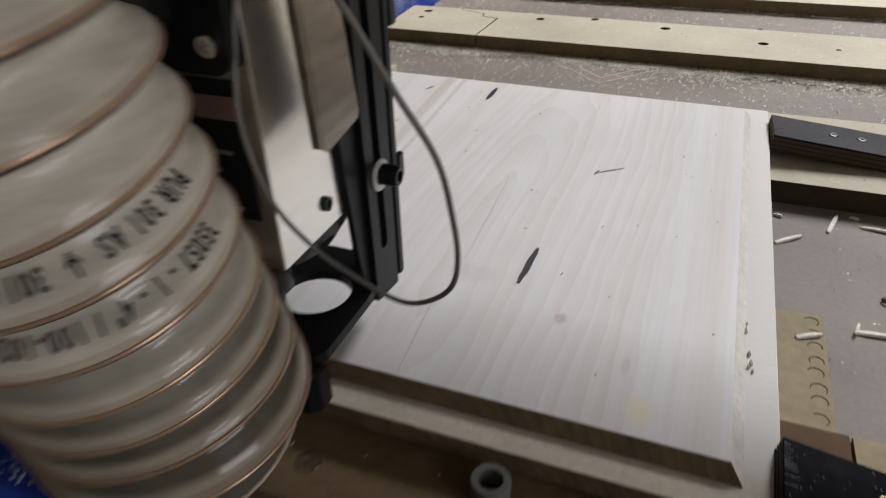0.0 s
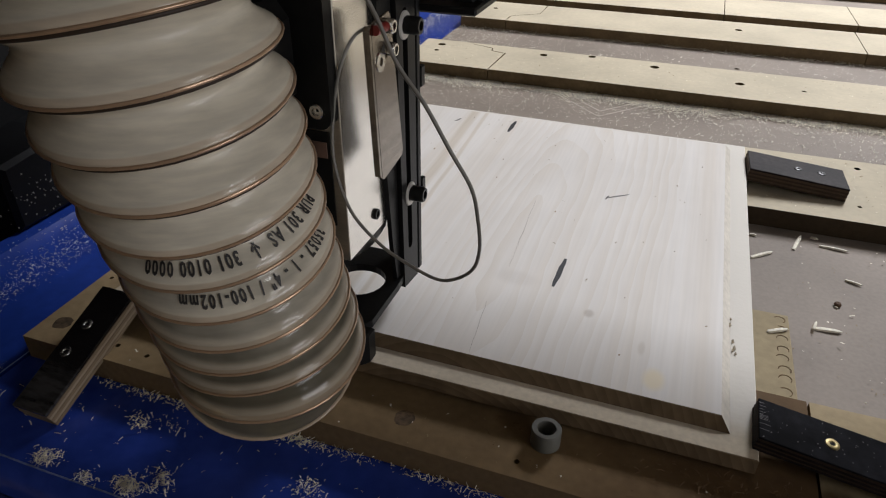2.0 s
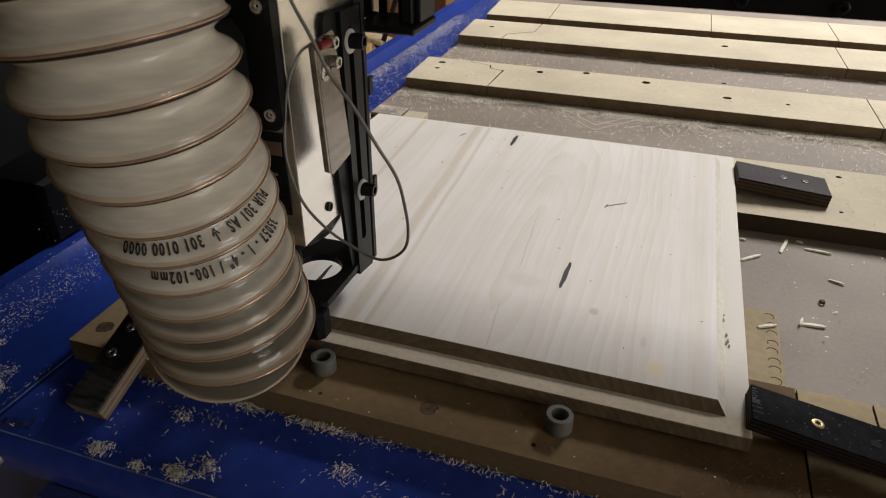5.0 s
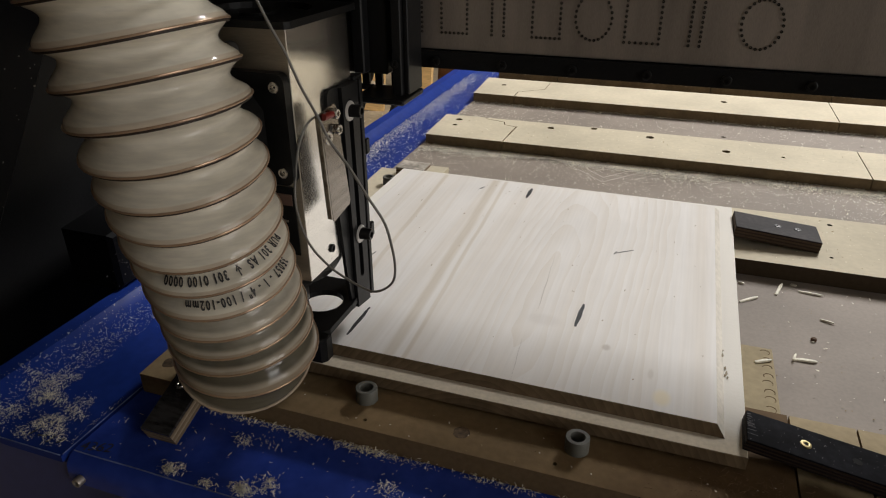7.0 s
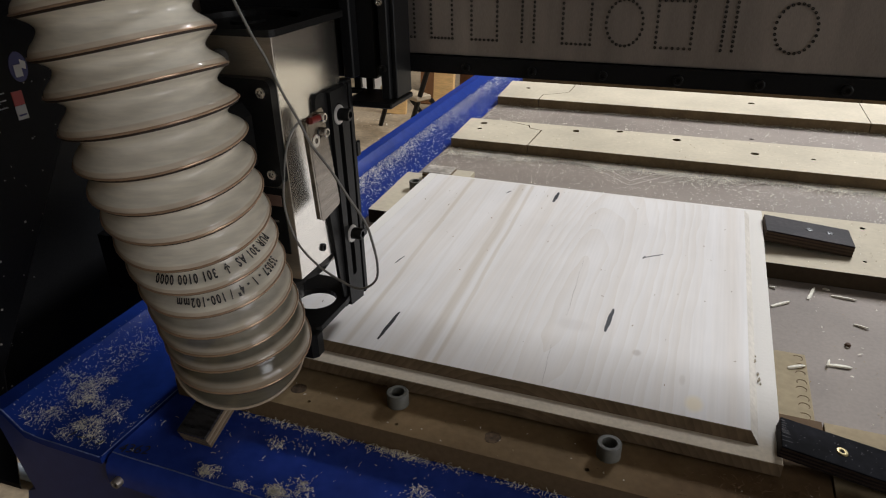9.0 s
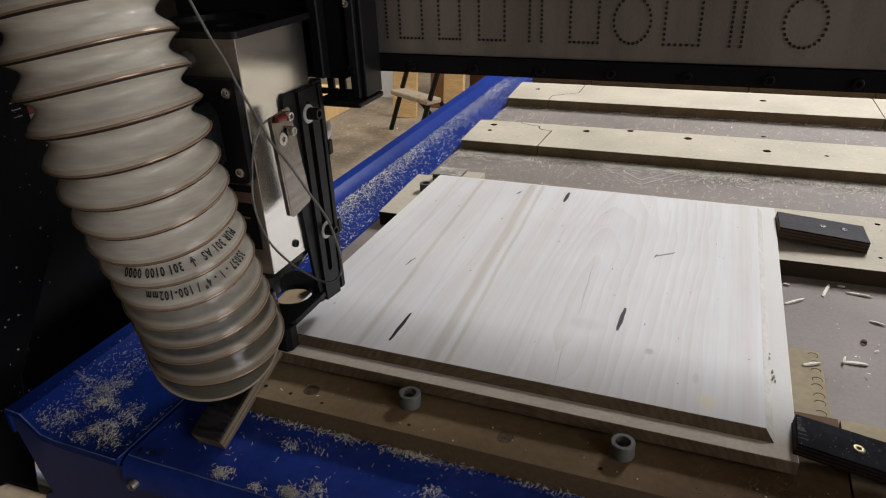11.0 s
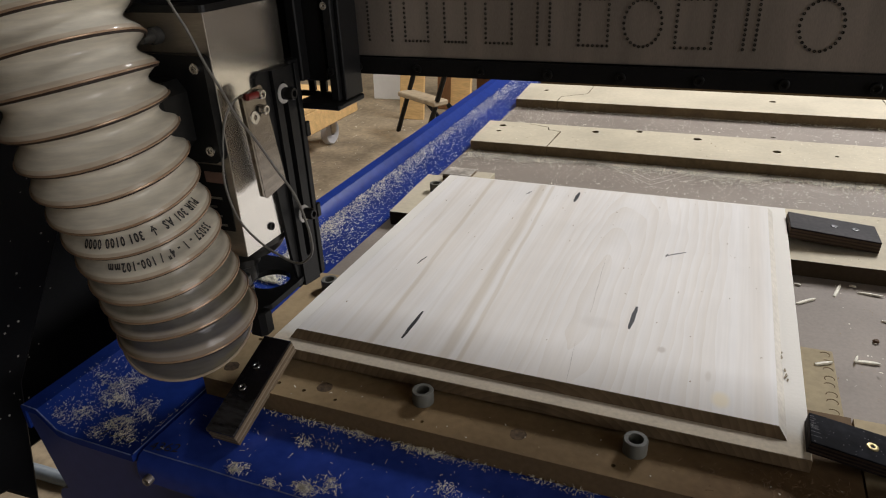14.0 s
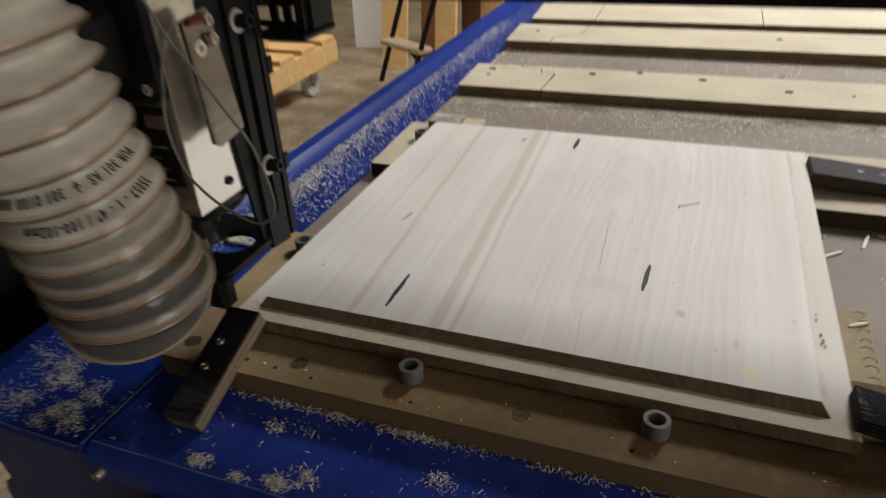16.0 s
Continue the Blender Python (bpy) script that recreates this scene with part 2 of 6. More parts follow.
def panel_wood():
    """Pale spruce: stretched rings, cathedral grain, a few darker streaks along the boards."""
    m = bpy.data.materials.new("spruce")
    m.use_nodes = True
    nt = m.node_tree
    L = nt.links.new
    b = nt.nodes["Principled BSDF"]
    b.inputs["Roughness"].default_value = 0.55
    b.inputs["Specular IOR Level"].default_value = 0.25
    co = nt.nodes.new("ShaderNodeTexCoord")

    def node(kind, **kw):
        n = nt.nodes.new(kind)
        for k, v in kw.items():
            n.inputs[k].default_value = v
        return n

    def maths(op, a, b=None):
        n = nt.nodes.new("ShaderNodeMath")
        n.operation = op
        for i, v in enumerate((a, b)):
            if v is None:
                continue
            if isinstance(v, (int, float)):
                n.inputs[i].default_value = v
            else:
                L(v, n.inputs[i])
        return n.outputs[0]

    # straight grain: irregular bands across x, long in y
    mp = node("ShaderNodeMapping", Scale=(1, 0.012, 0.5))
    L(co.outputs["Object"], mp.inputs[0])
    bands = node("ShaderNodeTexNoise", Scale=48.0, Detail=3.0, Roughness=0.6)
    L(mp.outputs[0], bands.inputs["Vector"])
    # cathedral figure: long nested arches in the wide boards
    mpw = node("ShaderNodeMapping", Scale=(1, 0.25, 1))
    L(co.outputs["Object"], mpw.inputs[0])
    warp = node("ShaderNodeTexNoise", Scale=14.0, Detail=3.0)
    L(mpw.outputs[0], warp.inputs["Vector"])
    add = nt.nodes.new("ShaderNodeVectorMath")
    add.operation = "MULTIPLY_ADD"
    add.inputs[1].default_value = (0.045, 0.16, 0.0)
    L(warp.outputs["Color"], add.inputs[0])
    L(co.outputs["Object"], add.inputs[2])
    mp2 = node("ShaderNodeMapping", Location=(-0.275, -0.024, 0), Scale=(1, 0.11, 0.0))
    L(add.outputs[0], mp2.inputs[0])
    rings = node("ShaderNodeTexWave", Scale=36.0, Distortion=2.6, Detail=3.0)
    rings.wave_type, rings.rings_direction, rings.wave_profile = "RINGS", "Z", "SAW"
    L(mp2.outputs[0], rings.inputs["Vector"])
    xs = nt.nodes.new("ShaderNodeSeparateXYZ")
    L(co.outputs["Object"], xs.inputs[0])
    off = maths("ABSOLUTE", maths("SUBTRACT", xs.outputs["X"], 0.285))
    wide = nt.nodes.new("ShaderNodeMapRange")
    wide.interpolation_type = "SMOOTHSTEP"
    wide.inputs["From Min"].default_value, wide.inputs["From Max"].default_value = 0.06, 0.105
    wide.inputs["To Min"].default_value, wide.inputs["To Max"].default_value = 0.5, 0.0
    L(off, wide.inputs["Value"])
    sharp = nt.nodes.new("ShaderNodeMapRange")
    sharp.inputs["From Min"].default_value, sharp.inputs["From Max"].default_value = 0.35, 0.72
    L(bands.outputs[0], sharp.inputs["Value"])
    figure = nt.nodes.new("ShaderNodeMix")
    L(wide.outputs[0], figure.inputs[0])
    L(sharp.outputs[0], figure.inputs[2])
    L(rings.outputs["Fac"], figure.inputs[3])
    mp3 = node("ShaderNodeMapping", Scale=(1, 0.03, 1))
    L(co.outputs["Object"], mp3.inputs[0])
    fibre = node("ShaderNodeTexNoise", Scale=420.0, Detail=4.0)
    L(mp3.outputs[0], fibre.inputs["Vector"])
    blot = node("ShaderNodeTexNoise", Scale=7.0, Detail=4.0)
    L(co.outputs["Object"], blot.inputs["Vector"])
    ramp = nt.nodes.new("ShaderNodeValToRGB")
    ramp.color_ramp.elements[0].color = (0.78, 0.745, 0.71, 1)
    ramp.color_ramp.elements[1].color = (0.71, 0.652, 0.585, 1)
    ramp.color_ramp.elements[0].position, ramp.color_ramp.elements[1].position = 0.25, 1.0
    L(figure.outputs[0], ramp.inputs[0])
    # darker streaks at known places across the boards
    sep = nt.nodes.new("ShaderNodeSeparateXYZ")
    slow = node("ShaderNodeMapping", Scale=(0.0, 1.0, 0.0))
    L(co.outputs["Object"], slow.inputs[0])
    bend = node("ShaderNodeTexNoise", Scale=4.0, Detail=2.0)
    L(slow.outputs[0], bend.inputs["Vector"])
    add2 = nt.nodes.new("ShaderNodeVectorMath")
    add2.operation = "MULTIPLY_ADD"
    add2.inputs[1].default_value = (0.012, 0, 0)
    L(bend.outputs["Color"], add2.inputs[0])
    L(co.outputs["Object"], add2.inputs[2])
    L(add2.outputs[0], sep.inputs[0])
    last = ramp.outputs[0]
    for x0, slope, width, depth in ((0.156, -0.042, 0.0046, 0.46), (0.169, -0.042, 0.0020, 0.42), (0.090, -0.045, 0.0024, 0.42), (0.060, -0.05, 0.0018, 0.16), (0.122, -0.05, 0.0015, 0.12)):
        line = nt.nodes.new("ShaderNodeMath")
        line.operation = "MULTIPLY_ADD"
        line.inputs[1].default_value, line.inputs[2].default_value = slope, x0 + 0.006
        L(sep.outputs["Y"], line.inputs[0])
        cmp_ = nt.nodes.new("ShaderNodeMath")
        cmp_.operation = "SUBTRACT"
        L(sep.outputs["X"], cmp_.inputs[0])
        L(line.outputs[0], cmp_.inputs[1])
        ab = nt.nodes.new("ShaderNodeMath")
        ab.operation = "ABSOLUTE"
        L(cmp_.outputs[0], ab.inputs[0])
        mr = nt.nodes.new("ShaderNodeMapRange")
        mr.interpolation_type = "SMOOTHSTEP"
        mr.inputs["From Min"].default_value, mr.inputs["From Max"].default_value = width * 0.4, width * 1.6
        mr.inputs["To Min"].default_value, mr.inputs["To Max"].default_value = depth, 0.0
        L(ab.outputs[0], mr.inputs["Value"])
        mix = nt.nodes.new("ShaderNodeMix")
        mix.data_type = "RGBA"
        mix.inputs[7].default_value = (0.52, 0.43, 0.31, 1)
        L(mr.outputs[0], mix.inputs[0])
        L(last, mix.inputs[6])
        last = mix.outputs[2]

    def tone(noise_out, lo, hi, amount):
        r = nt.nodes.new("ShaderNodeMapRange")
        r.inputs["From Min"].default_value, r.inputs["From Max"].default_value = lo, hi
        r.inputs["To Min"].default_value, r.inputs["To Max"].default_value = 1 - amount, 1 + amount
        L(noise_out, r.inputs["Value"])
        return r.outputs[0]

    mul = nt.nodes.new("ShaderNodeMath")
    mul.operation = "MULTIPLY"
    L(tone(fibre.outputs[0], 0.3, 0.7, 0.028), mul.inputs[0])
    L(tone(blot.outputs[0], 0.3, 0.7, 0.06), mul.inputs[1])
    sc = nt.nodes.new("ShaderNodeVectorMath")
    sc.operation = "SCALE"
    L(last, sc.inputs[0])
    L(mul.outputs[0], sc.inputs["Scale"])
    last = sc.outputs[0]
    # blurred knots and a pale resin patch
    for x0, y0, rx, ry, depth, tint in ((0.317, 0.086, 0.0045, 0.006, 0.45, (0.36, 0.29, 0.23, 1)), (0.3625, 0.036, 0.0085, 0.013, 0.95, (0.82, 0.73, 0.56, 1)), (0.353, 0.062, 0.003, 0.009, 0.3, (0.45, 0.38, 0.30, 1)), (0.262, 0.11, 0.02, 0.012, 0.16, (0.45, 0.40, 0.36, 1))):
        mps = node("ShaderNodeMapping", Location=(-x0 / rx, -y0 / ry, 0), Scale=(1 / rx, 1 / ry, 0))
        L(co.outputs["Object"], mps.inputs[0])
        ln = nt.nodes.new("ShaderNodeVectorMath")
        ln.operation = "LENGTH"
        L(mps.outputs[0], ln.inputs[0])
        mr = nt.nodes.new("ShaderNodeMapRange")
        mr.interpolation_type = "SMOOTHSTEP"
        mr.inputs["From Min"].default_value, mr.inputs["From Max"].default_value = 0.35, 1.0
        mr.inputs["To Min"].default_value, mr.inputs["To Max"].default_value = depth, 0.0
        L(ln.outputs["Value"], mr.inputs["Value"])
        mix = nt.nodes.new("ShaderNodeMix")
        mix.data_type = "RGBA"
        mix.inputs[7].default_value = tint
        L(mr.outputs[0], mix.inputs[0])
        L(last, mix.inputs[6])
        last = mix.outputs[2]
    L(last, b.inputs["Base Color"])
    bp = node("ShaderNodeBump", Strength=0.06, Distance=0.001)
    L(fibre.outputs[0], bp.inputs["Height"])
    L(bp.outputs[0], b.inputs["Normal"])
    return m


SPRUCE = panel_wood()


def hose_skin():
    """Milky translucent polyurethane: some light passes straight through, the rest is scattered; glossy skin."""
    m = bpy.data.materials.new("milky_polyurethane")
    m.use_nodes = True
    nt = m.node_tree
    L = nt.links.new
    nt.nodes.remove(nt.nodes["Principled BSDF"])
    out = nt.nodes["Material Output"]
    co = nt.nodes.new("ShaderNodeTexCoord")
    cloud = nt.nodes.new("ShaderNodeTexNoise")
    cloud.inputs["Scale"].default_value, cloud.inputs["Detail"].default_value = 22, 4
    L(co.outputs["Object"], cloud.inputs["Vector"])
    dif = nt.nodes.new("ShaderNodeBsdfDiffuse")
    trl = nt.nodes.new("ShaderNodeBsdfTranslucent")
    tra = nt.nodes.new("ShaderNodeBsdfTransparent")
    tra.inputs[0].default_value = (0.52, 0.46, 0.33, 1)
    glo = nt.nodes.new("ShaderNodeBsdfGlossy")
    glo.inputs["Roughness"].default_value = 0.16
    half = nt.nodes.new("ShaderNodeMixShader")
    half.inputs[0].default_value = 0.18
    L(dif.outputs[0], half.inputs[1])
    L(trl.outputs[0], half.inputs[2])
    see = nt.nodes.new("ShaderNodeMixShader")
    # the wall is cloudier away from the open end
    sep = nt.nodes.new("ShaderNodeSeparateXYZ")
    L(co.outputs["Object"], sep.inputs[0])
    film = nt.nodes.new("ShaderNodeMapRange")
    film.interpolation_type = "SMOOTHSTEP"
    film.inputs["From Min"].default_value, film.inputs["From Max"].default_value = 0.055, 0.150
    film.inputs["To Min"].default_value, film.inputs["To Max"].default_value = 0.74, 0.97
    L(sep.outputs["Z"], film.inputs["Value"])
    # the shaded inside seen through the open end is painted in as a dark tone
    z_wobble = nt.nodes.new("ShaderNodeMath")
    z_wobble.operation = "MULTIPLY_ADD"
    z_wobble.inputs[1].default_value, z_wobble.inputs[2].default_value = 0.09, -0.045
    L(cloud.outputs[0], z_wobble.inputs[0])
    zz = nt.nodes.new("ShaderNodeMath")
    L(z_wobble.outputs[0], zz.inputs[0])
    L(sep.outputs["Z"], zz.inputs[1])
    end_tone = nt.nodes.new("ShaderNodeValToRGB")
    end_tone.color_ramp.elements[0].color, end_tone.color_ramp.elements[1].color = (0.19, 0.172, 0.128, 1), (0.95, 0.885, 0.745, 1)
    end_tone.color_ramp.elements[0].position, end_tone.color_ramp.elements[1].position = 0.095, 0.182
    L(zz.outputs[0], end_tone.inputs[0])
    r = nt.nodes.new("ShaderNodeMapRange")
    r.inputs["From Min"].default_value, r.inputs["From Max"].default_value = 0.3, 0.7
    r.inputs["To Min"].default_value, r.inputs["To Max"].default_value = -0.09, 0.07
    L(cloud.outputs[0], r.inputs["Value"])
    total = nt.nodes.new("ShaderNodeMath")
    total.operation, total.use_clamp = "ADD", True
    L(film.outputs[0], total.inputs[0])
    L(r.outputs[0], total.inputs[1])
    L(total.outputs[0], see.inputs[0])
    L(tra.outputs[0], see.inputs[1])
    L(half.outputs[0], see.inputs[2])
    dull = nt.nodes.new("ShaderNodeMapRange")
    dull.inputs["From Min"].default_value, dull.inputs["From Max"].default_value = 0.13, 0.20
    dull.inputs["To Min"].default_value, dull.inputs["To Max"].default_value = 0.12, 0.15
    L(zz.outputs[0], dull.inputs["Value"])
    L(dull.outputs[0], glo.inputs["Roughness"])
    fr = nt.nodes.new("ShaderNodeFresnel")
    fr.inputs[0].default_value = 1.48
    run = nt.nodes.new("ShaderNodeMapping")
    run.inputs["Scale"].default_value = (1, 1, 7)
    L(co.outputs["Object"], run.inputs[0])
    streak = nt.nodes.new("ShaderNodeTexNoise")
    streak.inputs["Scale"].default_value, streak.inputs["Detail"].default_value = 55, 5
    L(run.outputs[0], streak.inputs["Vector"])
    # fine streaks that run round the hose
    wisp = nt.nodes.new("ShaderNodeMapRange")
    wisp.inputs["From Min"].default_value, wisp.inputs["From Max"].default_value = 0.36, 0.66
    wisp.inputs["To Min"].default_value, wisp.inputs["To Max"].default_value = 0.88, 1.04
    L(streak.outputs[0], wisp.inputs["Value"])
    dusty = nt.nodes.new("ShaderNodeVectorMath")
    dusty.operation = "SCALE"
    # that painted darkness stays in the gaps; the rings along the wire are kept paler
    cut = nt.nodes.new("ShaderNodeSeparateXYZ")
    L(co.outputs["UV"], cut.inputs[0])
    on_ring = nt.nodes.new("ShaderNodeMapRange")
    on_ring.interpolation_type = "SMOOTHSTEP"
    on_ring.inputs["From Min"].default_value, on_ring.inputs["From Max"].default_value = 0.36, 0.20
    L(cut.outputs["X"], on_ring.inputs["Value"])
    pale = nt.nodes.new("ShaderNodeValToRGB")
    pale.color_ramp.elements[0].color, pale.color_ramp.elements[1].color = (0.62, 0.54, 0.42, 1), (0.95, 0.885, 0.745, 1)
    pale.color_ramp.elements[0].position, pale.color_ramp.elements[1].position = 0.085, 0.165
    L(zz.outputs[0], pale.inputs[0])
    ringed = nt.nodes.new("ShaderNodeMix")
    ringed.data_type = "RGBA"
    L(on_ring.outputs[0], ringed.inputs[0])
    L(end_tone.outputs[0], ringed.inputs[6])
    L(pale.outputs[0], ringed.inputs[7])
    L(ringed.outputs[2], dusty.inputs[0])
    L(wisp.outputs[0], dusty.inputs["Scale"])
    # the lapped, thicker band along the wire is browner
    band = nt.nodes.new("ShaderNodeMapRange")
    band.interpolation_type = "SMOOTHSTEP"
    band.inputs["From Min"].default_value, band.inputs["From Max"].default_value = 0.17, 0.13
    band.inputs["To Max"].default_value = 0.55
    L(cut.outputs["X"], band.inputs["Value"])
    lapped = nt.nodes.new("ShaderNodeMix")
    lapped.data_type, lapped.blend_type = "RGBA", "MULTIPLY"
    lapped.inputs[7].default_value = (0.72, 0.60, 0.50, 1)
    L(band.outputs[0], lapped.inputs[0])
    L(dusty.outputs[0], lapped.inputs[6])
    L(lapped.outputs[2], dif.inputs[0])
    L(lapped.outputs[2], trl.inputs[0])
    ripple = nt.nodes.new("ShaderNodeBump")
    ripple.inputs["Strength"].default_value, ripple.inputs["Distance"].default_value = 0.06, 0.0015
    L(streak.outputs[0], ripple.inputs["Height"])
    L(ripple.outputs[0], glo.inputs["Normal"])
    L(ripple.outputs[0], dif.inputs["Normal"])
    coat = nt.nodes.new("ShaderNodeMixShader")
    L(fr.outputs[0], coat.inputs[0])
    L(see.outputs[0], coat.inputs[1])
    L(glo.outputs[0], coat.inputs[2])
    L(coat.outputs[0], out.inputs[0])
    return m


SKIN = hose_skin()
COPPER = material("copper_wire", (0.54, 0.37, 0.245), 0.28, 0.5, grain=200, vary=0.1, bump=0.02)

# ---- mesh helpers ----


def mesh_of(bm, name, mats, smooth=False, angle=None):
    me = bpy.data.meshes.new(name)
    bm.normal_update()
    bm.to_mesh(me)
    bm.free()
    for m in mats if isinstance(mats, (list, tuple)) else [mats]:
        me.materials.append(m)
    if smooth:
        for p in me.polygons:
            p.use_smooth = True
        if angle:
            me.set_sharp_from_angle(angle=radians(angle))
    return me


def part(name, bm, mats, parent=None, label="", smooth=False, angle=35, at=None):
    ob = new(name, mesh_of(bm, name, mats, smooth, angle))
    if parent:
        ob.parent = parent
    if at is not None:
        ob.matrix_basis = at
    if label:
        ob["label"] = label
    return ob


def empty(name, x, y, z, **tags):
    ob = new(name)
    ob.location = (x, y, z)
    return tagged(ob, **tags)


def box(x0, y0, z0, x1, y1, z1, bevel=0.0, bm=None, segments=1):
    own = bm is None
    bm = bm or bmesh.new()
    r = bmesh.ops.create_cube(bm, size=1.0)
    vs = r["verts"]
    for v in vs:
        v.co = Vector(((x0 + x1) / 2 + v.co.x * (x1 - x0), (y0 + y1) / 2 + v.co.y * (y1 - y0), (z0 + z1) / 2 + v.co.z * (z1 - z0)))
    if bevel:
        es = list({e for v in vs for e in v.link_edges})
        bmesh.ops.bevel(bm, geom=es, offset=bevel, segments=segments, affect="EDGES", profile=0.5)
    return bm


def tube(points, radius, sides=10, caps=True, bm=None):
    """A round sweep along a list of points."""
    bm = bm or bmesh.new()
    pts = [Vector(p) for p in points]
    rings = []
    up = Vector((0.13, 0.31, 0.94))
    for i, p in enumerate(pts):
        d = (pts[min(i + 1, len(pts) - 1)] - pts[max(i - 1, 0)]).normalized()
        a = (up - d * up.dot(d)).normalized()
        b = d.cross(a)
        up = a
        r = radius(i) if callable(radius) else radius
        rings.append([bm.verts.new(p + r * (math.cos(k * math.tau / sides) * a + math.sin(k * math.tau / sides) * b)) for k in range(sides)])
    for r0, r1 in zip(rings, rings[1:]):
        for k in range(sides):
            bm.faces.new((r0[k], r0[(k + 1) % sides], r1[(k + 1) % sides], r1[k]))
    if caps:
        bm.faces.new(list(reversed(rings[0])))
        bm.faces.new(rings[-1])
    return bm


def lathe(profile, sides=28, axis="z", bm=None, at=(0, 0, 0)):
    """A body of revolution: (radius, height) pairs, closed at the ends."""
    bm = bm or bmesh.new()
    rings = []
    for r, h in profile:
        ring = []
        for k in range(sides):
            c, s = math.cos(k * math.tau / sides) * r, math.sin(k * math.tau / sides) * r
            co = {"z": (c, s, h), "x": (h, c, s), "y": (s, h, c)}[axis]
            ring.append(bm.verts.new(Vector(co) + Vector(at)))
        rings.append(ring)
    for r0, r1 in zip(rings, rings[1:]):
        for k in range(sides):
            bm.faces.new((r0[k], r0[(k + 1) % sides], r1[(k + 1) % sides], r1[k]))
    return bm


def prism(outline, h0, h1, axis="z", bm=None, bevel=0.0):
    """An outline in the plane across the axis, drawn out from h0 to h1."""
    bm = bm or bmesh.new()
    put = {"z": lambda a, b, h: (a, b, h), "x": lambda a, b, h: (h, a, b), "y": lambda a, b, h: (a, h, b)}[axis]
    lo = [bm.verts.new(put(a, b, h0)) for a, b in outline]
    hi = [bm.verts.new(put(a, b, h1)) for a, b in outline]
    n = len(outline)
    faces = [bm.faces.new(lo), bm.faces.new(hi)]
    for k in range(n):
        faces.append(bm.faces.new((lo[k], lo[(k + 1) % n], hi[(k + 1) % n], hi[k])))
    bmesh.ops.recalc_face_normals(bm, faces=faces)
    if bevel:
        es = [e for e in bm.edges if e.verts[0] in lo and e.verts[1] in lo or e.verts[0] in hi and e.verts[1] in hi]
        bmesh.ops.bevel(bm, geom=es, offset=bevel, segments=1, affect="EDGES")
    return bm


def arc(cx, cy, r, a0, a1, n=10):
    return [(cx + r * math.cos(radians(a0 + (a1 - a0) * i / n)), cy + r * math.sin(radians(a0 + (a1 - a0) * i / n))) for i in range(n + 1)]


def rounded(x0, y0, x1, y1, r, n=5):
    return arc(x1 - r, y1 - r, r, 0, 90, n) + arc(x0 + r, y1 - r, r, 90, 180, n) + arc(x0 + r, y0 + r, r, 180, 270, n) + arc(x1 - r, y0 + r, r, 270, 360, n)


def socket_screw(parent, at, r=0.004, h=0.004, axis="z", mat=None, name="screw", sign=1):
    """Socket head: a flat cylinder with a recessed hexagon."""
    bm = bmesh.new()
    lathe([(r * 0.2, h * 0.35 * sign), (r * 0.5, h * 0.4 * sign), (r * 0.55, h * sign), (r * 0.85, h * sign), (r, h * 0.85 * sign), (r, 0)], 16, axis, bm, at)
    bmesh.ops.recalc_face_normals(bm, faces=bm.faces)
    return part(name, bm, mat or BOLT, parent, smooth=True)

# ---- the room ----
FLOOR_Z = -0.70
bm = bmesh.new()
box(-7, -6, FLOOR_Z - 0.1, 6, 8, FLOOR_Z, bm=bm)
tagged(part("floor", bm, FLOOR), "dusty concrete workshop floor strewn with sawdust", "floor", kind="structure")
for name, b in (("wall_north", (-7, 8, FLOOR_Z, 6, 8.2, 2.3)), ("wall_south", (-7, -6.2, FLOOR_Z, 6, -6, 2.3)), ("wall_west", (-7.2, -6, FLOOR_Z, -7, 8, 2.3)), ("wall_east", (6, -6, FLOOR_Z, 6.2, 8, 2.3))):
    tagged(part(name, box(*b), WALLM), "plain grey workshop wall", "wall", kind="structure")
tagged(part("ceiling", box(-7.2, -6.2, 2.3, 6.2, 8.2, 2.4), WALLM), "plain grey workshop ceiling", "ceiling", kind="structure")

# ---- machine frame: blue sheet bed, left tray, front sheet ----
Y_FRONT, Y_BACK, X_RIGHT = -0.121, 2.3, 1.25
frame_thing = empty("cnc_machine_frame", -0.05, -0.1, -0.3, label="blue painted steel machine frame under the grey bed", category="machine frame")


def in_frame(ob):
    ob.parent = frame_thing
    ob.matrix_parent_inverse = Matrix.Translation((0.05, 0.1, 0.3))
    return ob


# left tray: a folded sheet, flat, then a slope, then an upstand with a flat lip
fold = [(-0.0425, 0.0), (-0.105, 0.0), (-0.120, 0.0025), (-0.136, 0.0185), (-0.151, 0.0195), (-0.153, 0.018), (-0.153, -0.004), (-0.150, -0.004), (-0.150, 0.0145), (-0.137, 0.0135), (-0.120, -0.004), (-0.097, -0.006), (-0.0425, -0.006)]
bm = prism(fold, Y_FRONT, Y_BACK, "y")
bmesh.ops.recalc_face_normals(bm, faces=bm.faces)
in_frame(part("side_tray", bm, BLUE, label="blue folded steel side tray holding shavings", smooth=True, angle=40))
